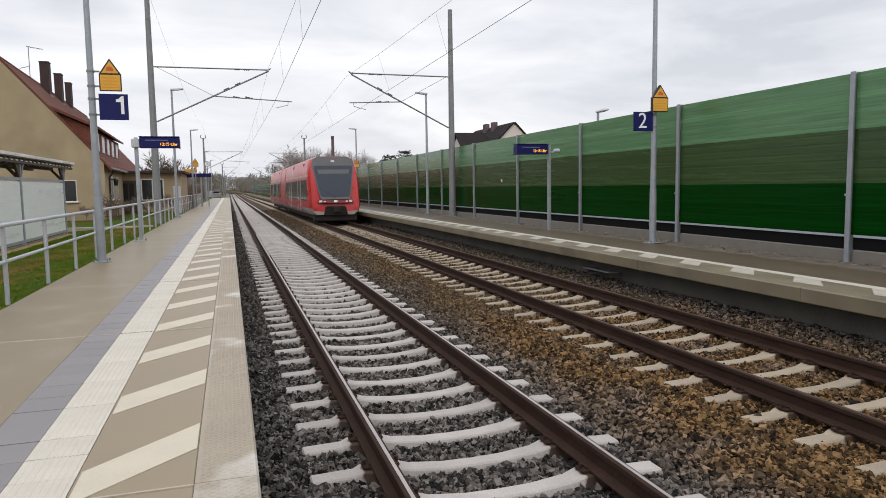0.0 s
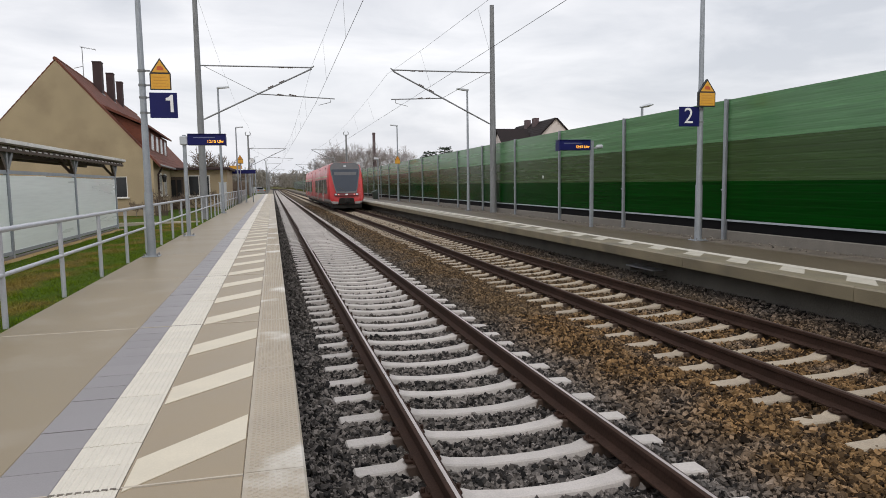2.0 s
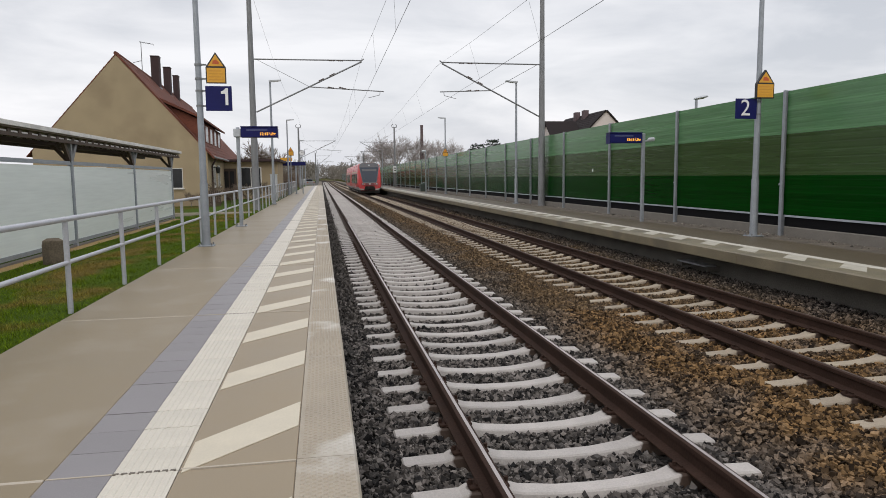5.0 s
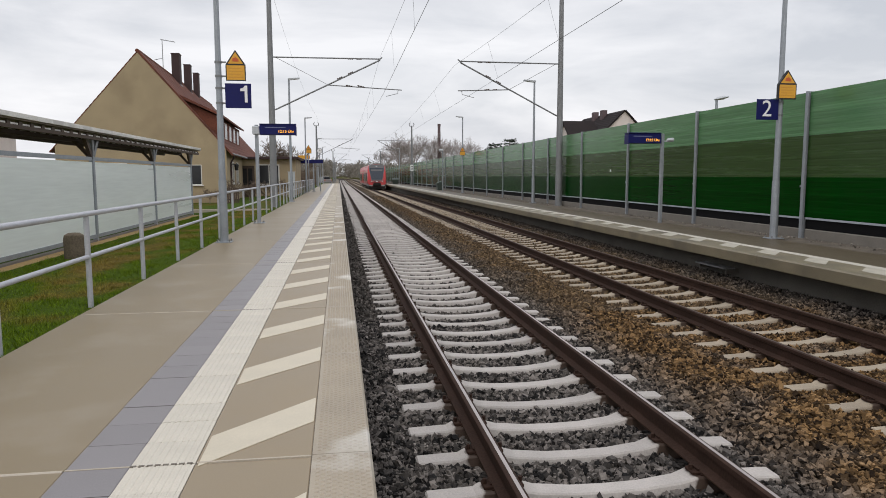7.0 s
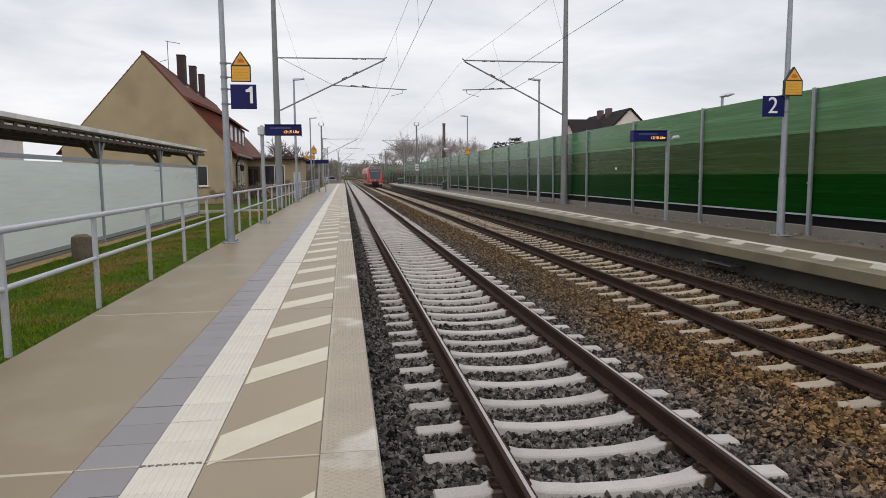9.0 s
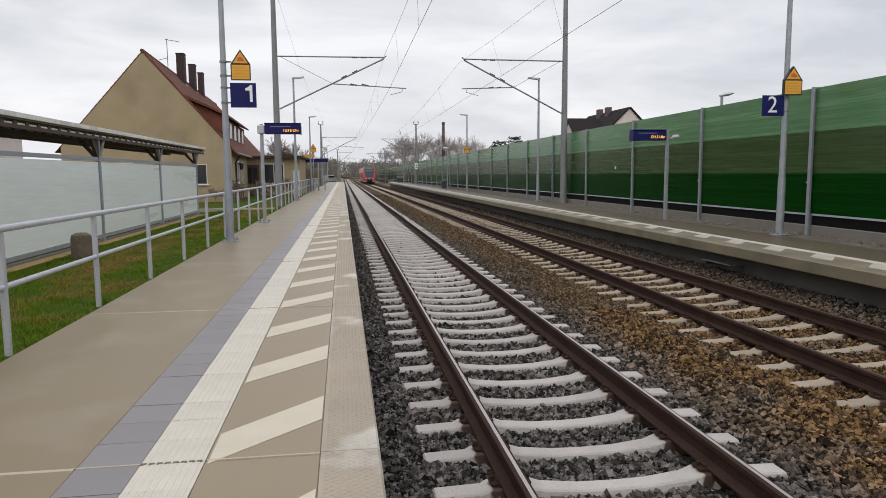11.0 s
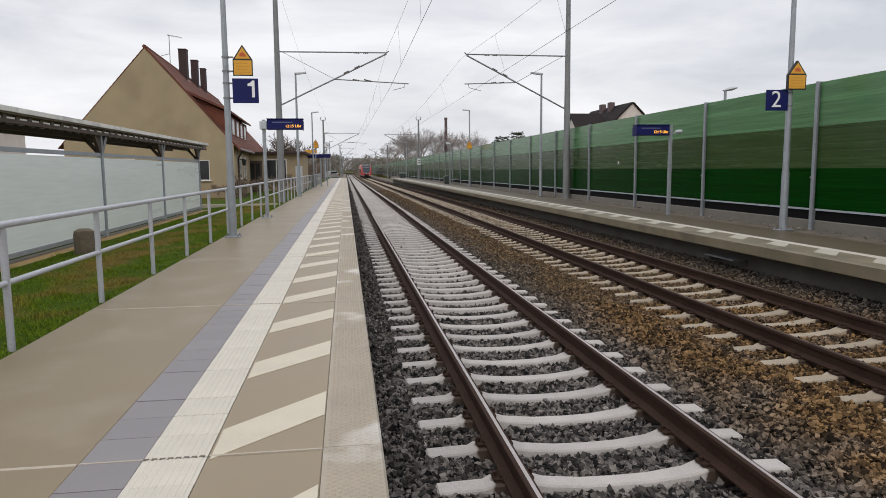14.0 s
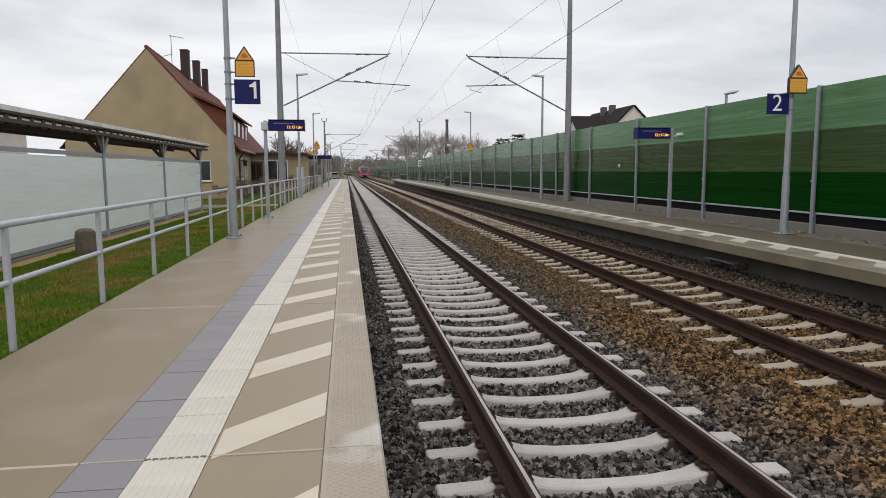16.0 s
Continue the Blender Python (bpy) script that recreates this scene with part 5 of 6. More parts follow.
# ---- trees ----
def bare_tree(name, height, seed, label, spread=0.55, levels=5, at=(0, 0, 0), material=None):
    """A leafless tree: tapered trunk, limbs and many fine twigs."""
    rng = random.Random(seed)
    trunk, crown = bmesh.new(), bmesh.new()

    def stick(bm, p, q, r0, r1, seg):
        d = (q - p).normalized()
        side = d.orthogonal().normalized()
        up = d.cross(side)
        a = [bm.verts.new(p + (side * math.cos(t) + up * math.sin(t)) * r0) for t in [2 * math.pi * i / seg for i in range(seg)]]
        b = [bm.verts.new(q + (side * math.cos(t) + up * math.sin(t)) * r1) for t in [2 * math.pi * i / seg for i in range(seg)]]
        for i in range(seg):
            bm.faces.new((a[i], a[(i + 1) % seg], b[(i + 1) % seg], b[i]))

    def grow(p, d, length, r, level):
        bm = trunk if level < 1 else crown
        q = p + d * length
        stick(bm, p, q, max(r, 0.016), max(r * 0.68, 0.013), 7 if level < 1 else 3)
        if level >= levels:
            return
        kids = 3 if level in (0, 1) else rng.choice((2, 3, 3))
        for i in range(kids):
            f = 1.0 if i == 0 else rng.uniform(0.45, 0.95)
            base = p + d * length * f
            swing = spread * (0.45 if i == 0 else rng.uniform(0.8, 1.5))
            nd = (d + Vector((rng.uniform(-1, 1), rng.uniform(-1, 1), rng.uniform(-0.35, 0.55))) * swing).normalized()
            grow(base, nd, length * rng.uniform(0.70, 0.90), r * (0.66 if i == 0 else 0.48), level + 1)

    grow(Vector((0, 0, 0)), Vector((0, 0, 1)), height * 0.20, height * 0.020, 0)
    tree = thing(name, label, "tree", at)
    part("trunk", trunk, M_BARK, tree)
    part("crown", crown, material or M_TWIG, tree)
    return tree


t_a = bare_tree("bare_tree", 13.4, 3, "leafless tree with a wide twiggy crown beyond the barrier", 0.75, 7, (11.5, 150, -0.4))
t_b = bare_tree("bare_tree", 13.8, 11, "leafless tree with a dense twiggy crown beyond the barrier", 0.8, 7, (15.0, 153, -0.4))
for src, x, y, turn, s in ((t_a, 18.0, 150, 70, 1.0), (t_b, 24.5, 152, 140, 0.92), (t_a, 28.5, 156, 200, 0.98), (t_b, 21.5, 165, 40, 1.0), (t_a, 8.8, 182, 100, 0.85), (t_b, 13.0, 168, 250, 1.0), (t_a, 17.0, 172, 310, 1.0)):
    copy_thing(src, pose(x, y, -0.4, 0, 0, turn) @ Matrix.Scale(s, 4))
bush = bare_tree("bare_shrub", 5.2, 21, "leafless brown garden shrub", 0.7, 6, (-9.4, 70, -0.4), M_BRUSH)
copy_thing(bush, pose(-8.0, 75, -0.4, 0, 0, 90) @ Matrix.Scale(1.5, 4))
copy_thing(bush, pose(-6.9, 78, -0.4, 0, 0, 10) @ Matrix.Scale(1.45, 4))
copy_thing(bush, pose(-9.4, 77, -0.4, 0, 0, 200) @ Matrix.Scale(1.4, 4))
copy_thing(bush, pose(-6.2, 66, -0.4, 0, 0, 190) @ Matrix.Scale(0.6, 4))


def pine(at, height, seed):
    """A pine top: trunk, and needle tufts on level boughs."""
    rng = random.Random(seed)
    tree = thing("pine_tree", "dark green pine with an uneven crown", "tree", at)
    bm = bmesh.new()
    addtube(bm, (0, 0, 0), (0, 0, height * 0.95), 0.2, 8, 0.06)
    part("trunk", bm, M_BARK, tree)
    bm = bmesh.new()
    for i in range(520):
        tier = rng.choice((0.72, 0.8, 0.88, 0.97))
        z = height * (tier + rng.uniform(-0.02, 0.02))
        r = (1.08 - tier) * 6.0 + 0.8
        a, d = rng.uniform(0, 6.28), r * math.sqrt(rng.uniform(0.05, 1))
        c = Vector((d * math.cos(a), d * math.sin(a), z + rng.uniform(-0.2, 0.2)))
        s = rng.uniform(0.15, 0.42)
        pts = [c + Vector((rng.uniform(-1, 1), rng.uniform(-1, 1), rng.uniform(-0.6, 0.6))) * s for _ in range(4)]
        vs = [bm.verts.new(p) for p in pts]
        for f in ((0, 1, 2), (0, 2, 3), (0, 3, 1), (1, 3, 2)):
            bm.faces.new([vs[j] for j in f])
    part("crown", bm, M_EVERGREEN, tree)


pine((36.0, 150, -0.4), 9.7, 5)
pine((32.5, 150, -0.4), 8.7, 8)

# far woods on the rise beyond the station, haze put into their colour
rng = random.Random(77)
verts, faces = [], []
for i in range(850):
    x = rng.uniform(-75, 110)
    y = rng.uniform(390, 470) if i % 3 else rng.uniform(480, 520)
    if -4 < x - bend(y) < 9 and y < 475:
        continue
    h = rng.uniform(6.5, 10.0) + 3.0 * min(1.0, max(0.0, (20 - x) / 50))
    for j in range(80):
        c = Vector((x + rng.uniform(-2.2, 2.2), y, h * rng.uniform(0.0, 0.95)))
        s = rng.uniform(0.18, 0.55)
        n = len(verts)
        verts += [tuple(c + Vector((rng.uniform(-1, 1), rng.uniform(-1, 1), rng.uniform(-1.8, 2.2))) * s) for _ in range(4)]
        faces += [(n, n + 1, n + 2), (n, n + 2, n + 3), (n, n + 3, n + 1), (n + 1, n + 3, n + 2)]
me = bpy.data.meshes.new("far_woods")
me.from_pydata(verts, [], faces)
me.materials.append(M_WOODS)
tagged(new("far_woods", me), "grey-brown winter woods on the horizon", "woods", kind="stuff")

# hedge of bare brushwood behind the railing
verts, faces = [], []
for i in range(26000):
    y = rng.uniform(46, 128)
    c = Vector((-6.3 + rng.uniform(-0.7, 0.7), y, 0))
    h = rng.uniform(0.9, 1.9)
    if y < 61:
        continue
    n = len(verts)
    z = rng.uniform(-0.4, h)
    d = Vector((rng.uniform(-0.35, 0.35), rng.uniform(-0.35, 0.35), rng.uniform(0.1, 0.6)))
    c.z = z
    w = Vector((rng.uniform(-1, 1), rng.uniform(-1, 1), 0)).normalized() * 0.014
    verts += [tuple(c - w), tuple(c + w), tuple(c + d)]
    faces.append((n, n + 1, n + 2))
me = bpy.data.meshes.new("brushwood_hedge")
me.from_pydata(verts, [], faces)
me.materials.append(M_BRUSH)
tagged(new("brushwood_hedge", me), "leafless brown hedge along the railing", "hedge", kind="stuff")


# ---- small things ----
# weathered stone in the grass
bm = bmesh.new()
rings = []
for z, r in ((-0.35, 0.20), (0.0, 0.195), (0.25, 0.185), (0.33, 0.165), (0.37, 0.10), (0.375, 0.03)):
    rings.append([(r * math.cos(a) * 1.0 * (1 + 0.06 * math.sin(3 * a + z * 9)), r * math.sin(a) * 0.85, z) for a in [2 * math.pi * i / 14 for i in range(14)]])
addloft(bm, rings)
solid("boundary_stone", bm, M_STONE, "rounded brown weathered stone post in the grass", "stone", smooth=True, at=(-6.62, 13.2, -0.02))

# pale kerb across the lawn, and a strip of sand along the shelter
bm = bmesh.new()
addbox(bm, -9.5, -4.75, 29.6, 29.8, -0.4, -0.02, 0.01)
solid("lawn_kerb", bm, M_JOINT, "pale concrete kerb across the lawn", "kerb", "structure")
bm = bmesh.new()
addbox(bm, SH_X + 0.06, SH_X + 0.38, 0, 27.5, -0.3, -0.135)
solid("sand_strip", bm, mat("ochre_sand", (0.36, 0.24, 0.09), 0.95, 0, 0.4, 2, 40, 0.4), "ochre sand strip along the shelter", "sand", "structure")

# grey switch cabinet beside the railing
cab = thing("switch_cabinet", "light grey metal switch cabinet behind the railing", "cabinet", (-4.95, 47.0, -0.1))
bm = bmesh.new()
addbox(bm, -0.22, 0.22, -0.2, 0.2, -0.3, 1.70, 0.015)
part("body", bm, M_LAMPGLASS, cab)
bm = bmesh.new()
addbox(bm, -0.19, 0.19, -0.215, -0.2, 0.1, 1.6, 0.006)
cd = part("cabinet_door", bm, M_LAMPGLASS, cab)
bm = bmesh.new()
addbox(bm, 0.12, 0.15, -0.235, -0.215, 0.8, 0.95)
part("handle", bm, M_BLACK, cd)
bm = bmesh.new()
addbox(bm, -0.25, 0.25, -0.23, 0.23, 1.70, 1.74, 0.008)
part("lid", bm, M_LAMPGLASS, cab)

# grit bin on the far platform
bin_ob = thing("grit_bin", "dark green plastic grit bin before the barrier", "bin", (7.75, 65.0, TOP_2))
bm = bmesh.new()
addloft(bm, [[(-0.25, -0.36, 0), (0.25, -0.36, 0), (0.25, 0.36, 0), (-0.25, 0.36, 0)], [(-0.32, -0.46, 0.6), (0.32, -0.46, 0.6), (0.32, 0.46, 0.6), (-0.32, 0.46, 0.6)]])
part("tub", bm, M_BINGREEN, bin_ob)
bm = bmesh.new()
addprism(bm, [(-0.35, 0.6), (0.35, 0.6), (0.35, 0.80), (0.15, 0.88), (-0.35, 0.66)], "y", -0.48, 0.48)
part("lid", bm, M_BINGREEN, bin_ob)

# steel step fixed under the platform edge
step = thing("track_step", "galvanised steel step below the platform edge", "step", (5.85, 13.0, -0.50))
bm = bmesh.new()
addbox(bm, -0.10, 0.16, -0.55, 0.55, 0.0, 0.03, 0.004)
part("tread", bm, M_GALV_DARK, step)
for y in (-0.5, 0.5):
    bm = bmesh.new()
    addbox(bm, -0.02, 0.26, y - 0.02, y + 0.02, -0.10, 0.0)
    part("bracket", bm, M_DARKCONC, step)

# small signal board on the far mast
bd = thing("kilometre_board", "small white board with dark bars on a mast", "board", (8.40, 96.5 - 0.22, TOP_2))
bm = bmesh.new()
addbox(bm, -0.25, 0.25, -0.02, 0.02, 2.0, 2.9)
part("plate", bm, M_WHITE, bd)
for z in (2.3, 2.6):
    bm = bmesh.new()
    addbox(bm, -0.12, 0.12, -0.026, -0.021, z - 0.07, z + 0.07)
    part("text_bar", bm, M_BLACK, bd)


def parked_car(at, turn, paint, label):
    """A small saloon: body and cabin in one shell, windows, lights and wheels."""
    car = thing("parked_car", label, "car", at, turn)
    bm = bmesh.new()
    prof = [(-2.1, 0.3), (2.1, 0.3), (2.15, 0.7), (1.9, 0.9), (1.1, 0.98), (0.5, 1.42), (-0.9, 1.46), (-1.7, 1.0), (-2.1, 0.95)]
    addloft(bm, [[(x, y * 0.98 if z < 1.0 else y * 0.82, z) for y, z in prof] for x in (-0.85, 0.85)])
    part("body", bm, paint, car)
    bm = bmesh.new()
    addprism(bm, [(-0.62, 1.03), (0.62, 1.03), (0.55, 1.38), (-0.55, 1.38)], "y", -1.66, -0.9)
    part("rear_window", bm, M_WINDOW, car)
    for x in (-0.68, 0.68):
        bm = bmesh.new()
        addbox(bm, x - 0.1, x + 0.1, -2.11, -2.02, 0.72, 0.88)
        part("tail_light", bm, M_ORANGE_RED, car)
    for x in (-0.78, 0.78):
        for y in (-1.3, 1.3):
            bm = bmesh.new()
            addtube(bm, (x - 0.1, y, 0.31), (x + 0.1, y, 0.31), 0.31, 14)
            wh = part("wheel", bm, M_RUBBER, car)
            bm = bmesh.new()
            addtube(bm, (x - 0.11, y, 0.31), (x + 0.11, y, 0.31), 0.18, 10)
            part("rim", bm, M_GALV, wh)


parked_car((-4.8, 140, -0.35), 25, M_CARSILVER, "silver parked car beyond the end of the platform")
# bin copy added in place of a low dark shape of unknown kind
copy_thing(bin_ob, pose(7.3, 112.0, TOP_2, 0, 0, 90) @ Matrix.Scale(1.1, 4))

# brown picket fence in the garden before the house
garden = thing("garden_fence", "weathered brown wooden picket fence before the house", "fence", (0, 39.5, -0.2))
for k in range(6):
    bm = bmesh.new()
    x, h = -7.95 + 0.11 * k, 0.92 + 0.03 * math.sin(k * 2.1)
    addprism(bm, [(x - 0.04, 0.0), (x + 0.04, 0.0), (x + 0.04, h - 0.06), (x, h), (x - 0.04, h - 0.06)], "y", -0.012, 0.012)
    part("picket", bm, M_WOODDARK, garden)
for z in (0.25, 0.7):
    bm = bmesh.new()
    addbox(bm, -8.05, -7.3, 0.012, 0.05, z - 0.04, z + 0.04)
    part("fence_rail", bm, M_WOODDARK, garden)
for x, y, turn, size in ((-7.9, 41.5, 33, 0.42), (-9.2, 41.0, 70, 0.26), (-8.6, 40.6, 10, 0.24), (-7.0, 41.3, 250, 0.38), (-6.0, 43.0, 150, 0.34), (-5.6, 50.0, 90, 0.4)):
    copy_thing(bush, pose(x, y, -0.3, 0, 0, turn) @ Matrix.Scale(size, 4))
copy_thing(bush, pose(-6.6, 46.0, -0.3, 0, 0, 133) @ Matrix.Scale(0.36, 4))
# lantern on the house wall
lantern = thing("wall_lantern", "black wall lantern on the house corner", "lantern", (-8.35, 44.4, 1.9))
bm = bmesh.new()
addtube(bm, (-0.1, 0, 0.15), (0.22, 0, 0.2), 0.02, 6)
part("bracket", bm, M_BLACK, lantern)
bm = bmesh.new()
addtube(bm, (0.22, 0, -0.2), (0.22, 0, 0.12), 0.10, 6, 0.15)
addtube(bm, (0.22, 0, 0.12), (0.22, 0, 0.24), 0.18, 6, 0.02)
part("lamp_glass", bm, M_BLACK, lantern)

# grass blades on the verge
rs = np.random.default_rng(12)
N = 190000
gx = rs.uniform(-7.1, -4.45, N)
gy = 3.5 + 27 * rs.uniform(0, 1, N) ** 1.5
gz = np.interp(gx, [-9, -6.8, -4.56], [-0.22, -0.12, -0.07])
ang, lean = rs.uniform(0, 2 * np.pi, N), rs.uniform(0.02, 0.08, N)
tuft = 0.5 + 0.5 * np.sin(gx * 7.1 + 2 * np.sin(gy * 2.3)) * np.sin(gy * 5.3 + 1.5 * np.sin(gx * 4.7))
hgt = rs.uniform(0.010, 0.045, N) * (0.5 + 1.6 * tuft ** 2)
wid = rs.uniform(0.0015, 0.004, N)
dx, dy = np.cos(ang), np.sin(ang)
p0 = np.stack([gx - dy * wid, gy + dx * wid, gz - 0.01], 1)
p1 = np.stack([gx + dy * wid, gy - dx * wid, gz - 0.01], 1)
p2 = np.stack([gx + dx * lean, gy + dy * lean, gz + hgt], 1)
co = np.stack([p0, p1, p2], 1).reshape(-1)
me = bpy.data.meshes.new("grass")
me.vertices.add(N * 3)
me.vertices.foreach_set("co", co)
me.loops.add(N * 3)
me.loops.foreach_set("vertex_index", np.arange(N * 3))
me.polygons.add(N)
me.polygons.foreach_set("loop_start", np.arange(0, N * 3, 3))
me.update(calc_edges=True)
me.materials.append(M_BLADES)
tagged(new("grass", me), "short patchy winter grass with straw tufts", "grass", kind="stuff")


# ---- train ----
train = thing("diesel_railcar", "red diesel railcar with dark sloping windscreen and light grey skirt", "train", (TRACK_2, 38.3, RAIL_Z))
HALF = [(0.0, 0.42), (1.18, 0.42), (1.36, 0.60), (1.43, 0.80), (1.46, 1.0), (1.46, 2.35), (1.42, 2.85), (1.36, 3.30), (1.26, 3.56), (0.95, 3.71), (0.0, 3.75)]
RING = [(x, z) for x, z in HALF] + [(-x, z) for x, z in reversed(HALF[1:-1])]


def nose(z):
    """How far the end wall leans back at a height."""
    return 0.10 + max(0.0, z - 1.15) * 0.36 + max(0.0, 0.8 - z) * 0.25


def shell(y0, y1, sloped):
    """One body shell; sloped: which end has the raked cab, -1 the tail, 1 the head, 0 none."""
    bm = bmesh.new()
    rings = []
    if sloped < 0:
        rings.append([(x * 0.90, y0 + nose(z), z) for x, z in RING])
        rings.append([(x * 0.975, y0 + nose(z) + 0.28, z) for x, z in RING])
        rings.append([(x, y0 + nose(z) + 0.9, z) for x, z in RING])
    else:
        rings.append([(x, y0, z) for x, z in RING])
    rings.append([(x, y0 + 2.6 if sloped < 0 else y0 + 0.5, z) for x, z in RING])
    rings.append([(x, y1 - 2.6 if sloped > 0 else y1 - 0.5, z) for x, z in RING])
    if sloped > 0:
        rings.append([(x, y1 - nose(z) - 0.9, z) for x, z in RING])
        rings.append([(x * 0.975, y1 - nose(z) - 0.28, z) for x, z in RING])
        rings.append([(x * 0.90, y1 - nose(z), z) for x, z in RING])
    else:
        rings.append([(x, y1, z) for x, z in RING])
    addloft(bm, rings, close=True)
    bmesh.ops.triangulate(bm, faces=[f for f in bm.faces if len(f.verts) > 4])
    for f in bm.faces:
        c = f.calc_center_median()
        if abs(f.normal.y) > 0.7:
            f.material_index = 1 if c.z < 0.5 else 0
        elif c.z < 0.82:
            f.material_index = 1
        elif c.z > 3.68 or (sloped < 0 and c.z > 3.50 and c.y < y0 + 1.45):
            f.material_index = 2
    return bm


def on_nose(outline, lift, thick, flip=0.0):
    """A plate that lies on the raked end; outline: (x, z) corners."""
    bm = bmesh.new()
    front = [bm.verts.new((x, nose(z) - lift if not flip else flip - nose(z) + lift, z)) for x, z in outline]
    back = [bm.verts.new((x, nose(z) - lift + thick if not flip else flip - nose(z) + lift - thick, z)) for x, z in outline]
    bm.faces.new(front)
    bm.faces.new(list(reversed(back)))
    n = len(outline)
    for i in range(n):
        bm.faces.new((front[i], back[i], back[(i + 1) % n], front[(i + 1) % n]))
    bmesh.ops.recalc_face_normals(bm, faces=bm.faces)
    return bm


T_LEN = 38.6
cars = []
for y0, y1, sl in ((0.0, 16.6, -1), (17.0, 21.6, 0), (22.0, T_LEN, 1)):
    cars.append(part("body", shell(y0, y1, sl), [M_RED, M_TGREY, M_TROOF], train, "red car body with grey roof and skirt", smooth=True))
for y in (16.6, 21.6):
    bm = bmesh.new()
    addbox(bm, -1.25, 1.25, y - 0.05, y + 0.45, 0.6, 3.5)
    part("gangway_bellows", bm, M_RUBBER, train)
for flip in (0.0, T_LEN):
    car = cars[0 if not flip else 2]
    part("windscreen_surround", on_nose([(-0.80, 1.30), (0.80, 1.30), (0.88, 1.55), (1.15, 2.90), (1.20, 3.30), (1.11, 3.56), (0.84, 3.72), (-0.84, 3.72), (-1.11, 3.56), (-1.20, 3.30), (-1.15, 2.90), (-0.88, 1.55)], 0.012, 0.05, flip), M_TSURROUND, car)
    part("windscreen", on_nose([(-0.76, 1.44), (0.76, 1.44), (0.84, 1.62), (0.97, 2.3), (1.09, 3.10), (1.05, 3.20), (-1.05, 3.20), (-1.09, 3.10), (-0.97, 2.3), (-0.84, 1.62)], 0.022, 0.05, flip), M_TGLASS, car)
    part("destination_field", on_nose([(-0.86, 2.74), (0.86, 2.74), (0.90, 2.98), (-0.90, 2.98)], 0.026, 0.02, flip), M_TSURROUND, car)
    part("lamp_panel", on_nose([(-0.98, 1.10), (0.98, 1.10), (1.0, 1.27), (-1.0, 1.27)], 0.016, 0.04, flip), M_REDDARK, car)
    part("emblem", on_nose([(-0.10, 1.14), (0.10, 1.14), (0.10, 1.24), (-0.10, 1.24)], 0.026, 0.03, flip), M_WHITE, car)
    part("roof_camera", on_nose([(-0.10, 3.40), (0.10, 3.40), (0.10, 3.52), (-0.10, 3.52)], 0.03, 0.03, flip), M_LAMPGLASS, car)
    part("wiper", on_nose([(-0.05, 1.40), (0.02, 1.40), (-0.60, 1.86), (-0.64, 1.84)], 0.034, 0.02, flip), M_BLACK, car)
    # near-black plate paints the dark of the coupler recess
    part("bumper", on_nose([(-0.66, 0.43), (0.66, 0.43), (0.58, 0.86), (0.46, 0.92), (-0.46, 0.92), (-0.58, 0.86)], 0.03, 0.12, flip), M_UNDER, car)
    for s in (-1, 1):
        part("corner_skirt", on_nose([(s * 0.68, 0.44), (s * 1.05, 0.44), (s * 1.24, 0.62), (s * 1.24, 0.66), (s * 0.66, 0.62)], 0.02, 0.06, flip), M_TGREY, car)
    for s in (-1, 1):
        part("tail_lamp", on_nose([(s * 0.62 - 0.06, 1.15), (s * 0.62 + 0.06, 1.15), (s * 0.62 + 0.06, 1.22), (s * 0.62 - 0.06, 1.22)], 0.03, 0.03, flip), M_TAIL if not flip else M_LAMPGLASS, car)
        part("head_lamp", on_nose([(s * 0.84 - 0.08, 1.14), (s * 0.84 + 0.08, 1.14), (s * 0.84 + 0.08, 1.25), (s * 0.84 - 0.08, 1.25)], 0.03, 0.03, flip), M_LAMPGLASS, car)
    bm = bmesh.new()
    e = -1 if not flip else 1
    y = flip
    addtube(bm, (0, y + 0.2 * -e, 0.72), (0, y + 0.42 * e, 0.72), 0.10, 10)
    addbox(bm, -0.17, 0.17, y + 0.30 * e - 0.1, y + 0.30 * e + 0.1, 0.58, 0.90, 0.03)
    part("coupler", bm, M_UNDER, car)
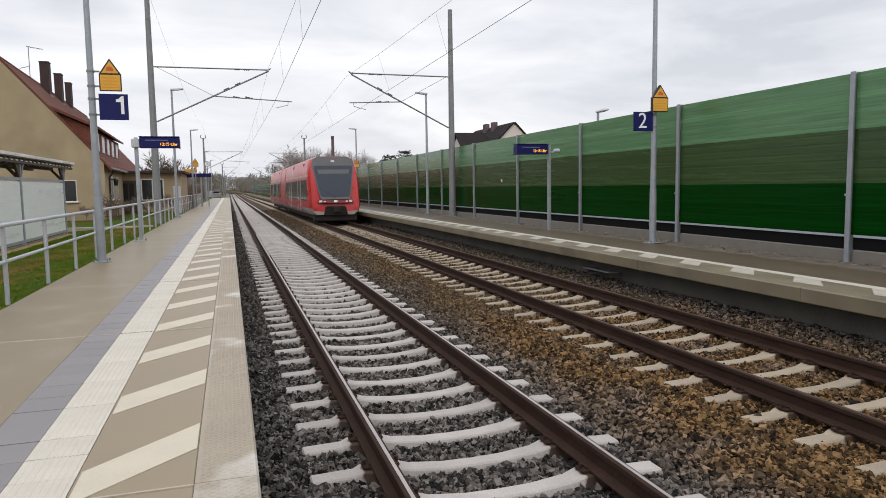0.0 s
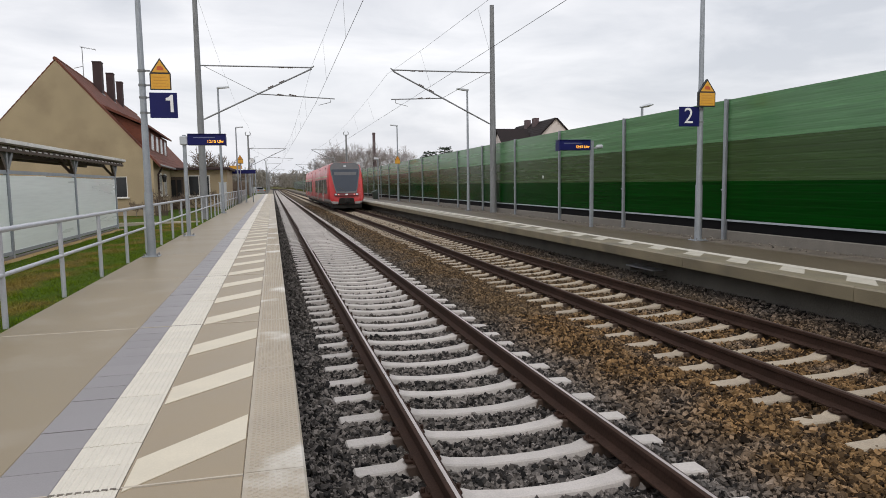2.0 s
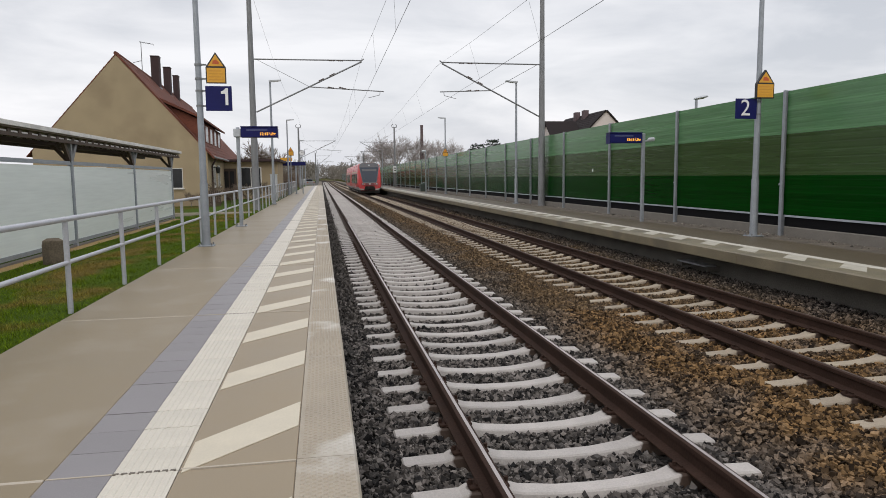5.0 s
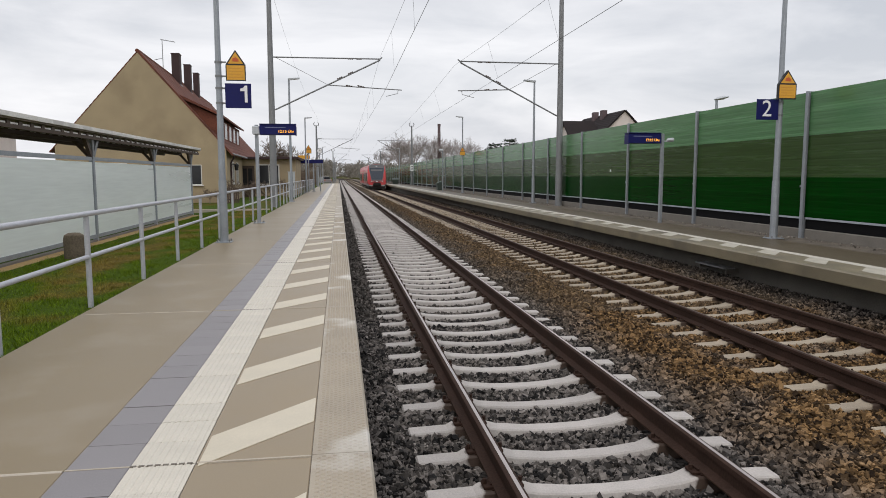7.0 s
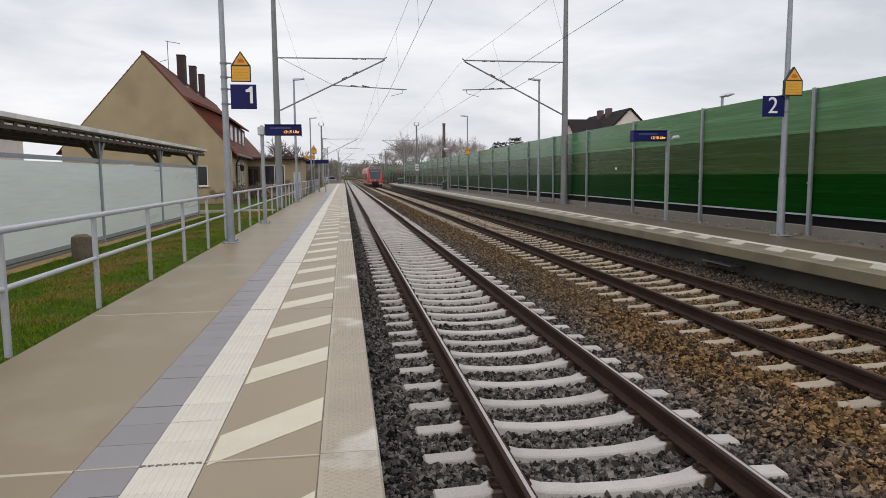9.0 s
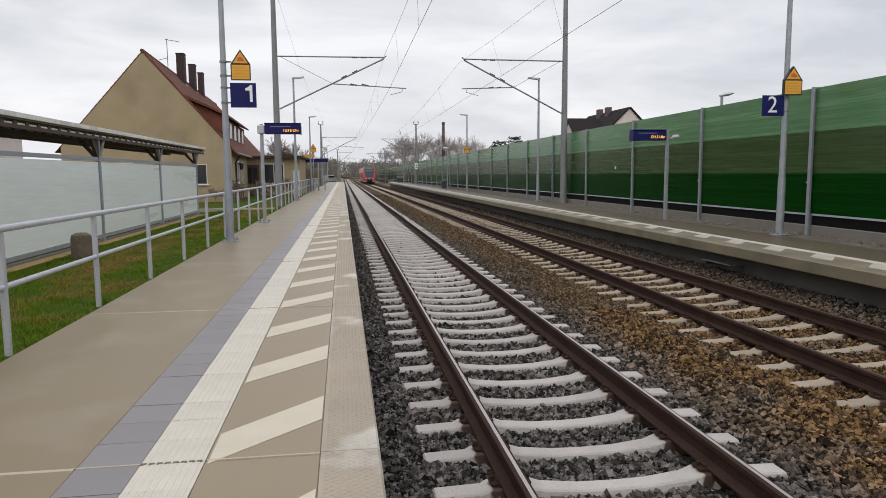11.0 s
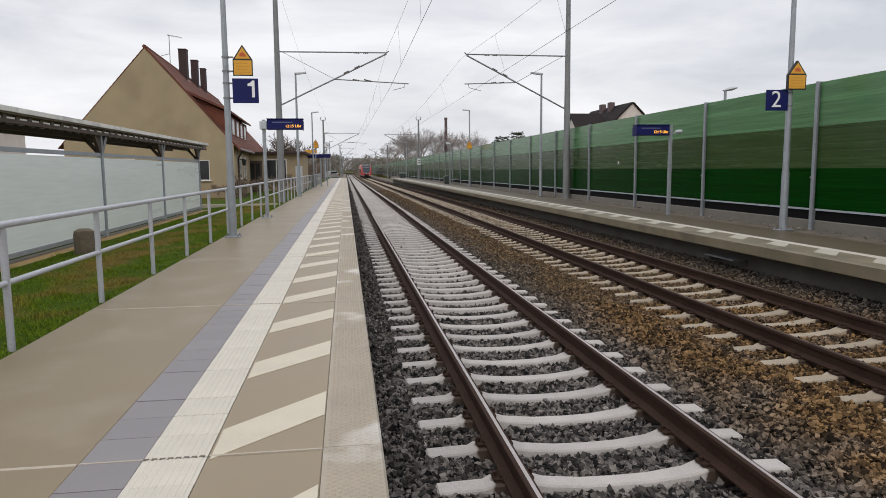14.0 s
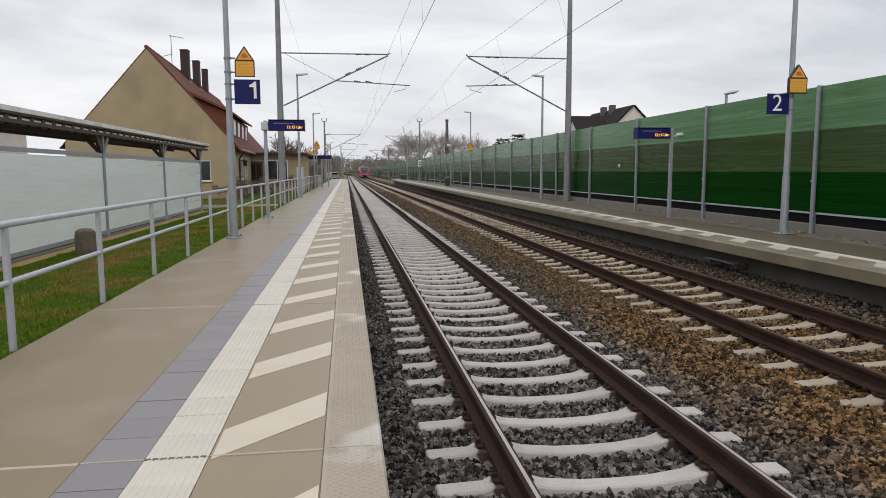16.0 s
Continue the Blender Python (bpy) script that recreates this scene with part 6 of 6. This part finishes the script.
for k, (car, y0, y1) in enumerate(((cars[0], 1.5, 16.2), (cars[2], 22.4, 36.4))):
    for s in (-1, 1):
        bm = bmesh.new()
        addbox(bm, min(s * 1.44, s * 1.468), max(s * 1.44, s * 1.468), y0, y1, 1.24, 2.42)
        band = part("window_band", bm, M_BLACK, car)
        n = 9
        w = (y1 - y0) / n
        for i in range(n):
            door_bay = i in (2, 6)
            bm = bmesh.new()
            a, b = y0 + i * w + 0.08, y0 + (i + 1) * w - 0.08
            if door_bay:
                for j in (0, 1):
                    addbox(bm, min(s * 1.45, s * 1.482), max(s * 1.45, s * 1.482), a + j * (b - a) / 2 + 0.02, a + (j + 1) * (b - a) / 2 - 0.02, 0.62, 2.55, 0.01)
                d = part("door", bm, M_RED, car)
                bm = bmesh.new()
                for j in (0, 1):
                    addbox(bm, min(s * 1.47, s * 1.488), max(s * 1.47, s * 1.488), a + j * (b - a) / 2 + 0.07, a + (j + 1) * (b - a) / 2 - 0.07, 1.05, 2.4)
                part("door_pane", bm, M_SIDEGLASS, d)
            else:
                addbox(bm, min(s * 1.45, s * 1.474), max(s * 1.45, s * 1.474), a, b, 1.30, 2.36)
                part("window_pane", bm, M_SIDEGLASS, band)
        # slanted cab side window ahead of the band, pale posts beside the doors
        if k == 0:
            bm = bmesh.new()
            addprism(bm, [(1.02, 1.24), (1.52, 1.24), (1.52, 2.42), (1.40, 2.42)], "x", min(s * 1.43, s * 1.467), max(s * 1.43, s * 1.467))
            part("cab_side_window", bm, M_TGLASS, car)
        for i in (2, 6):
            for yy in (y0 + i * w + 0.03, y0 + (i + 1) * w - 0.03):
                bm = bmesh.new()
                addbox(bm, min(s * 1.45, s * 1.490), max(s * 1.45, s * 1.490), yy - 0.05, yy + 0.05, 0.62, 2.62)
                part("door_post", bm, M_TGREY, car)
        for i in (1, 5):
            bm = bmesh.new()
            addbox(bm, min(s * 1.25, s * 1.375), max(s * 1.25, s * 1.375), y0 + i * w, y0 + i * w + 0.55, 3.24, 3.40, 0.03)
            part("roof_vent", bm, M_UNDER, car)
        bm = bmesh.new()
        addbox(bm, min(s * 1.40, s * 1.452), max(s * 1.40, s * 1.452), y0 - 0.4, y1, 2.58, 2.70)
        part("cream_stripe", bm, M_HATCH, car)
for y in (3.2, 18.0, 20.6, 35.4):
    bm = bmesh.new()
    addbox(bm, -1.05, 1.05, y - 1.2, y + 1.2, 0.32, 0.62, 0.04)
    bogie = part("bogie", bm, M_UNDER, train)
    for dy in (-0.9, 0.9) if y in (3.2, 35.4) else (0.0,):
        bm = bmesh.new()
        for s in (-0.75, 0.75):
            addtube(bm, (s - 0.07, y + dy, 0.43), (s + 0.07, y + dy, 0.43), 0.43, 20)
        addtube(bm, (-0.75, y + dy, 0.43), (0.75, y + dy, 0.43), 0.08, 8)
        part("wheelset", bm, M_RUST, bogie)
# near-black guard and underframe boxes also fill in the shadow under the train
bm = bmesh.new()
addbox(bm, -1.22, 1.22, 0.30, 0.85, 0.08, 0.48, 0.04)
part("rail_guard", bm, M_UNDER, train)
for ya, yb in ((0.8, 16.2), (17.2, 21.4), (22.4, 37.4)):
    bm = bmesh.new()
    addbox(bm, -1.12, 1.12, ya, yb, 0.16, 0.44, 0.05)
    part("underframe", bm, M_UNDER, train)
for y in (8.0, 11.5, 27.0, 31.0):
    bm = bmesh.new()
    addbox(bm, -1.1, 1.1, y - 1.0, y + 1.0, 0.28, 0.6, 0.05)
    part("underfloor_box", bm, M_UNDER, train)
for y in (5.5, 12.0, 26.5, 33.0):
    bm = bmesh.new()
    addbox(bm, -0.7, 0.7, y - 1.1, y + 1.1, 3.66, 3.80, 0.06)
    part("roof_unit", bm, M_TROOF, train)


# ---- what moves ----
def motions():
    rows = []
    for i in range(33):
        t = i * 0.5
        y = 38.3 + 7.75 * t + 0.245 * t * t
        heading = math.degrees(math.atan2(bend(y) - bend(y + 20), 20))
        lean = math.degrees(math.atan2(dip(y + 38) - dip(y), 38))
        rows.append((t, pose(TRACK_2 + bend(y), y, RAIL_Z + dip(y), lean, 0, heading)))
    walk(train, rows)


motions()
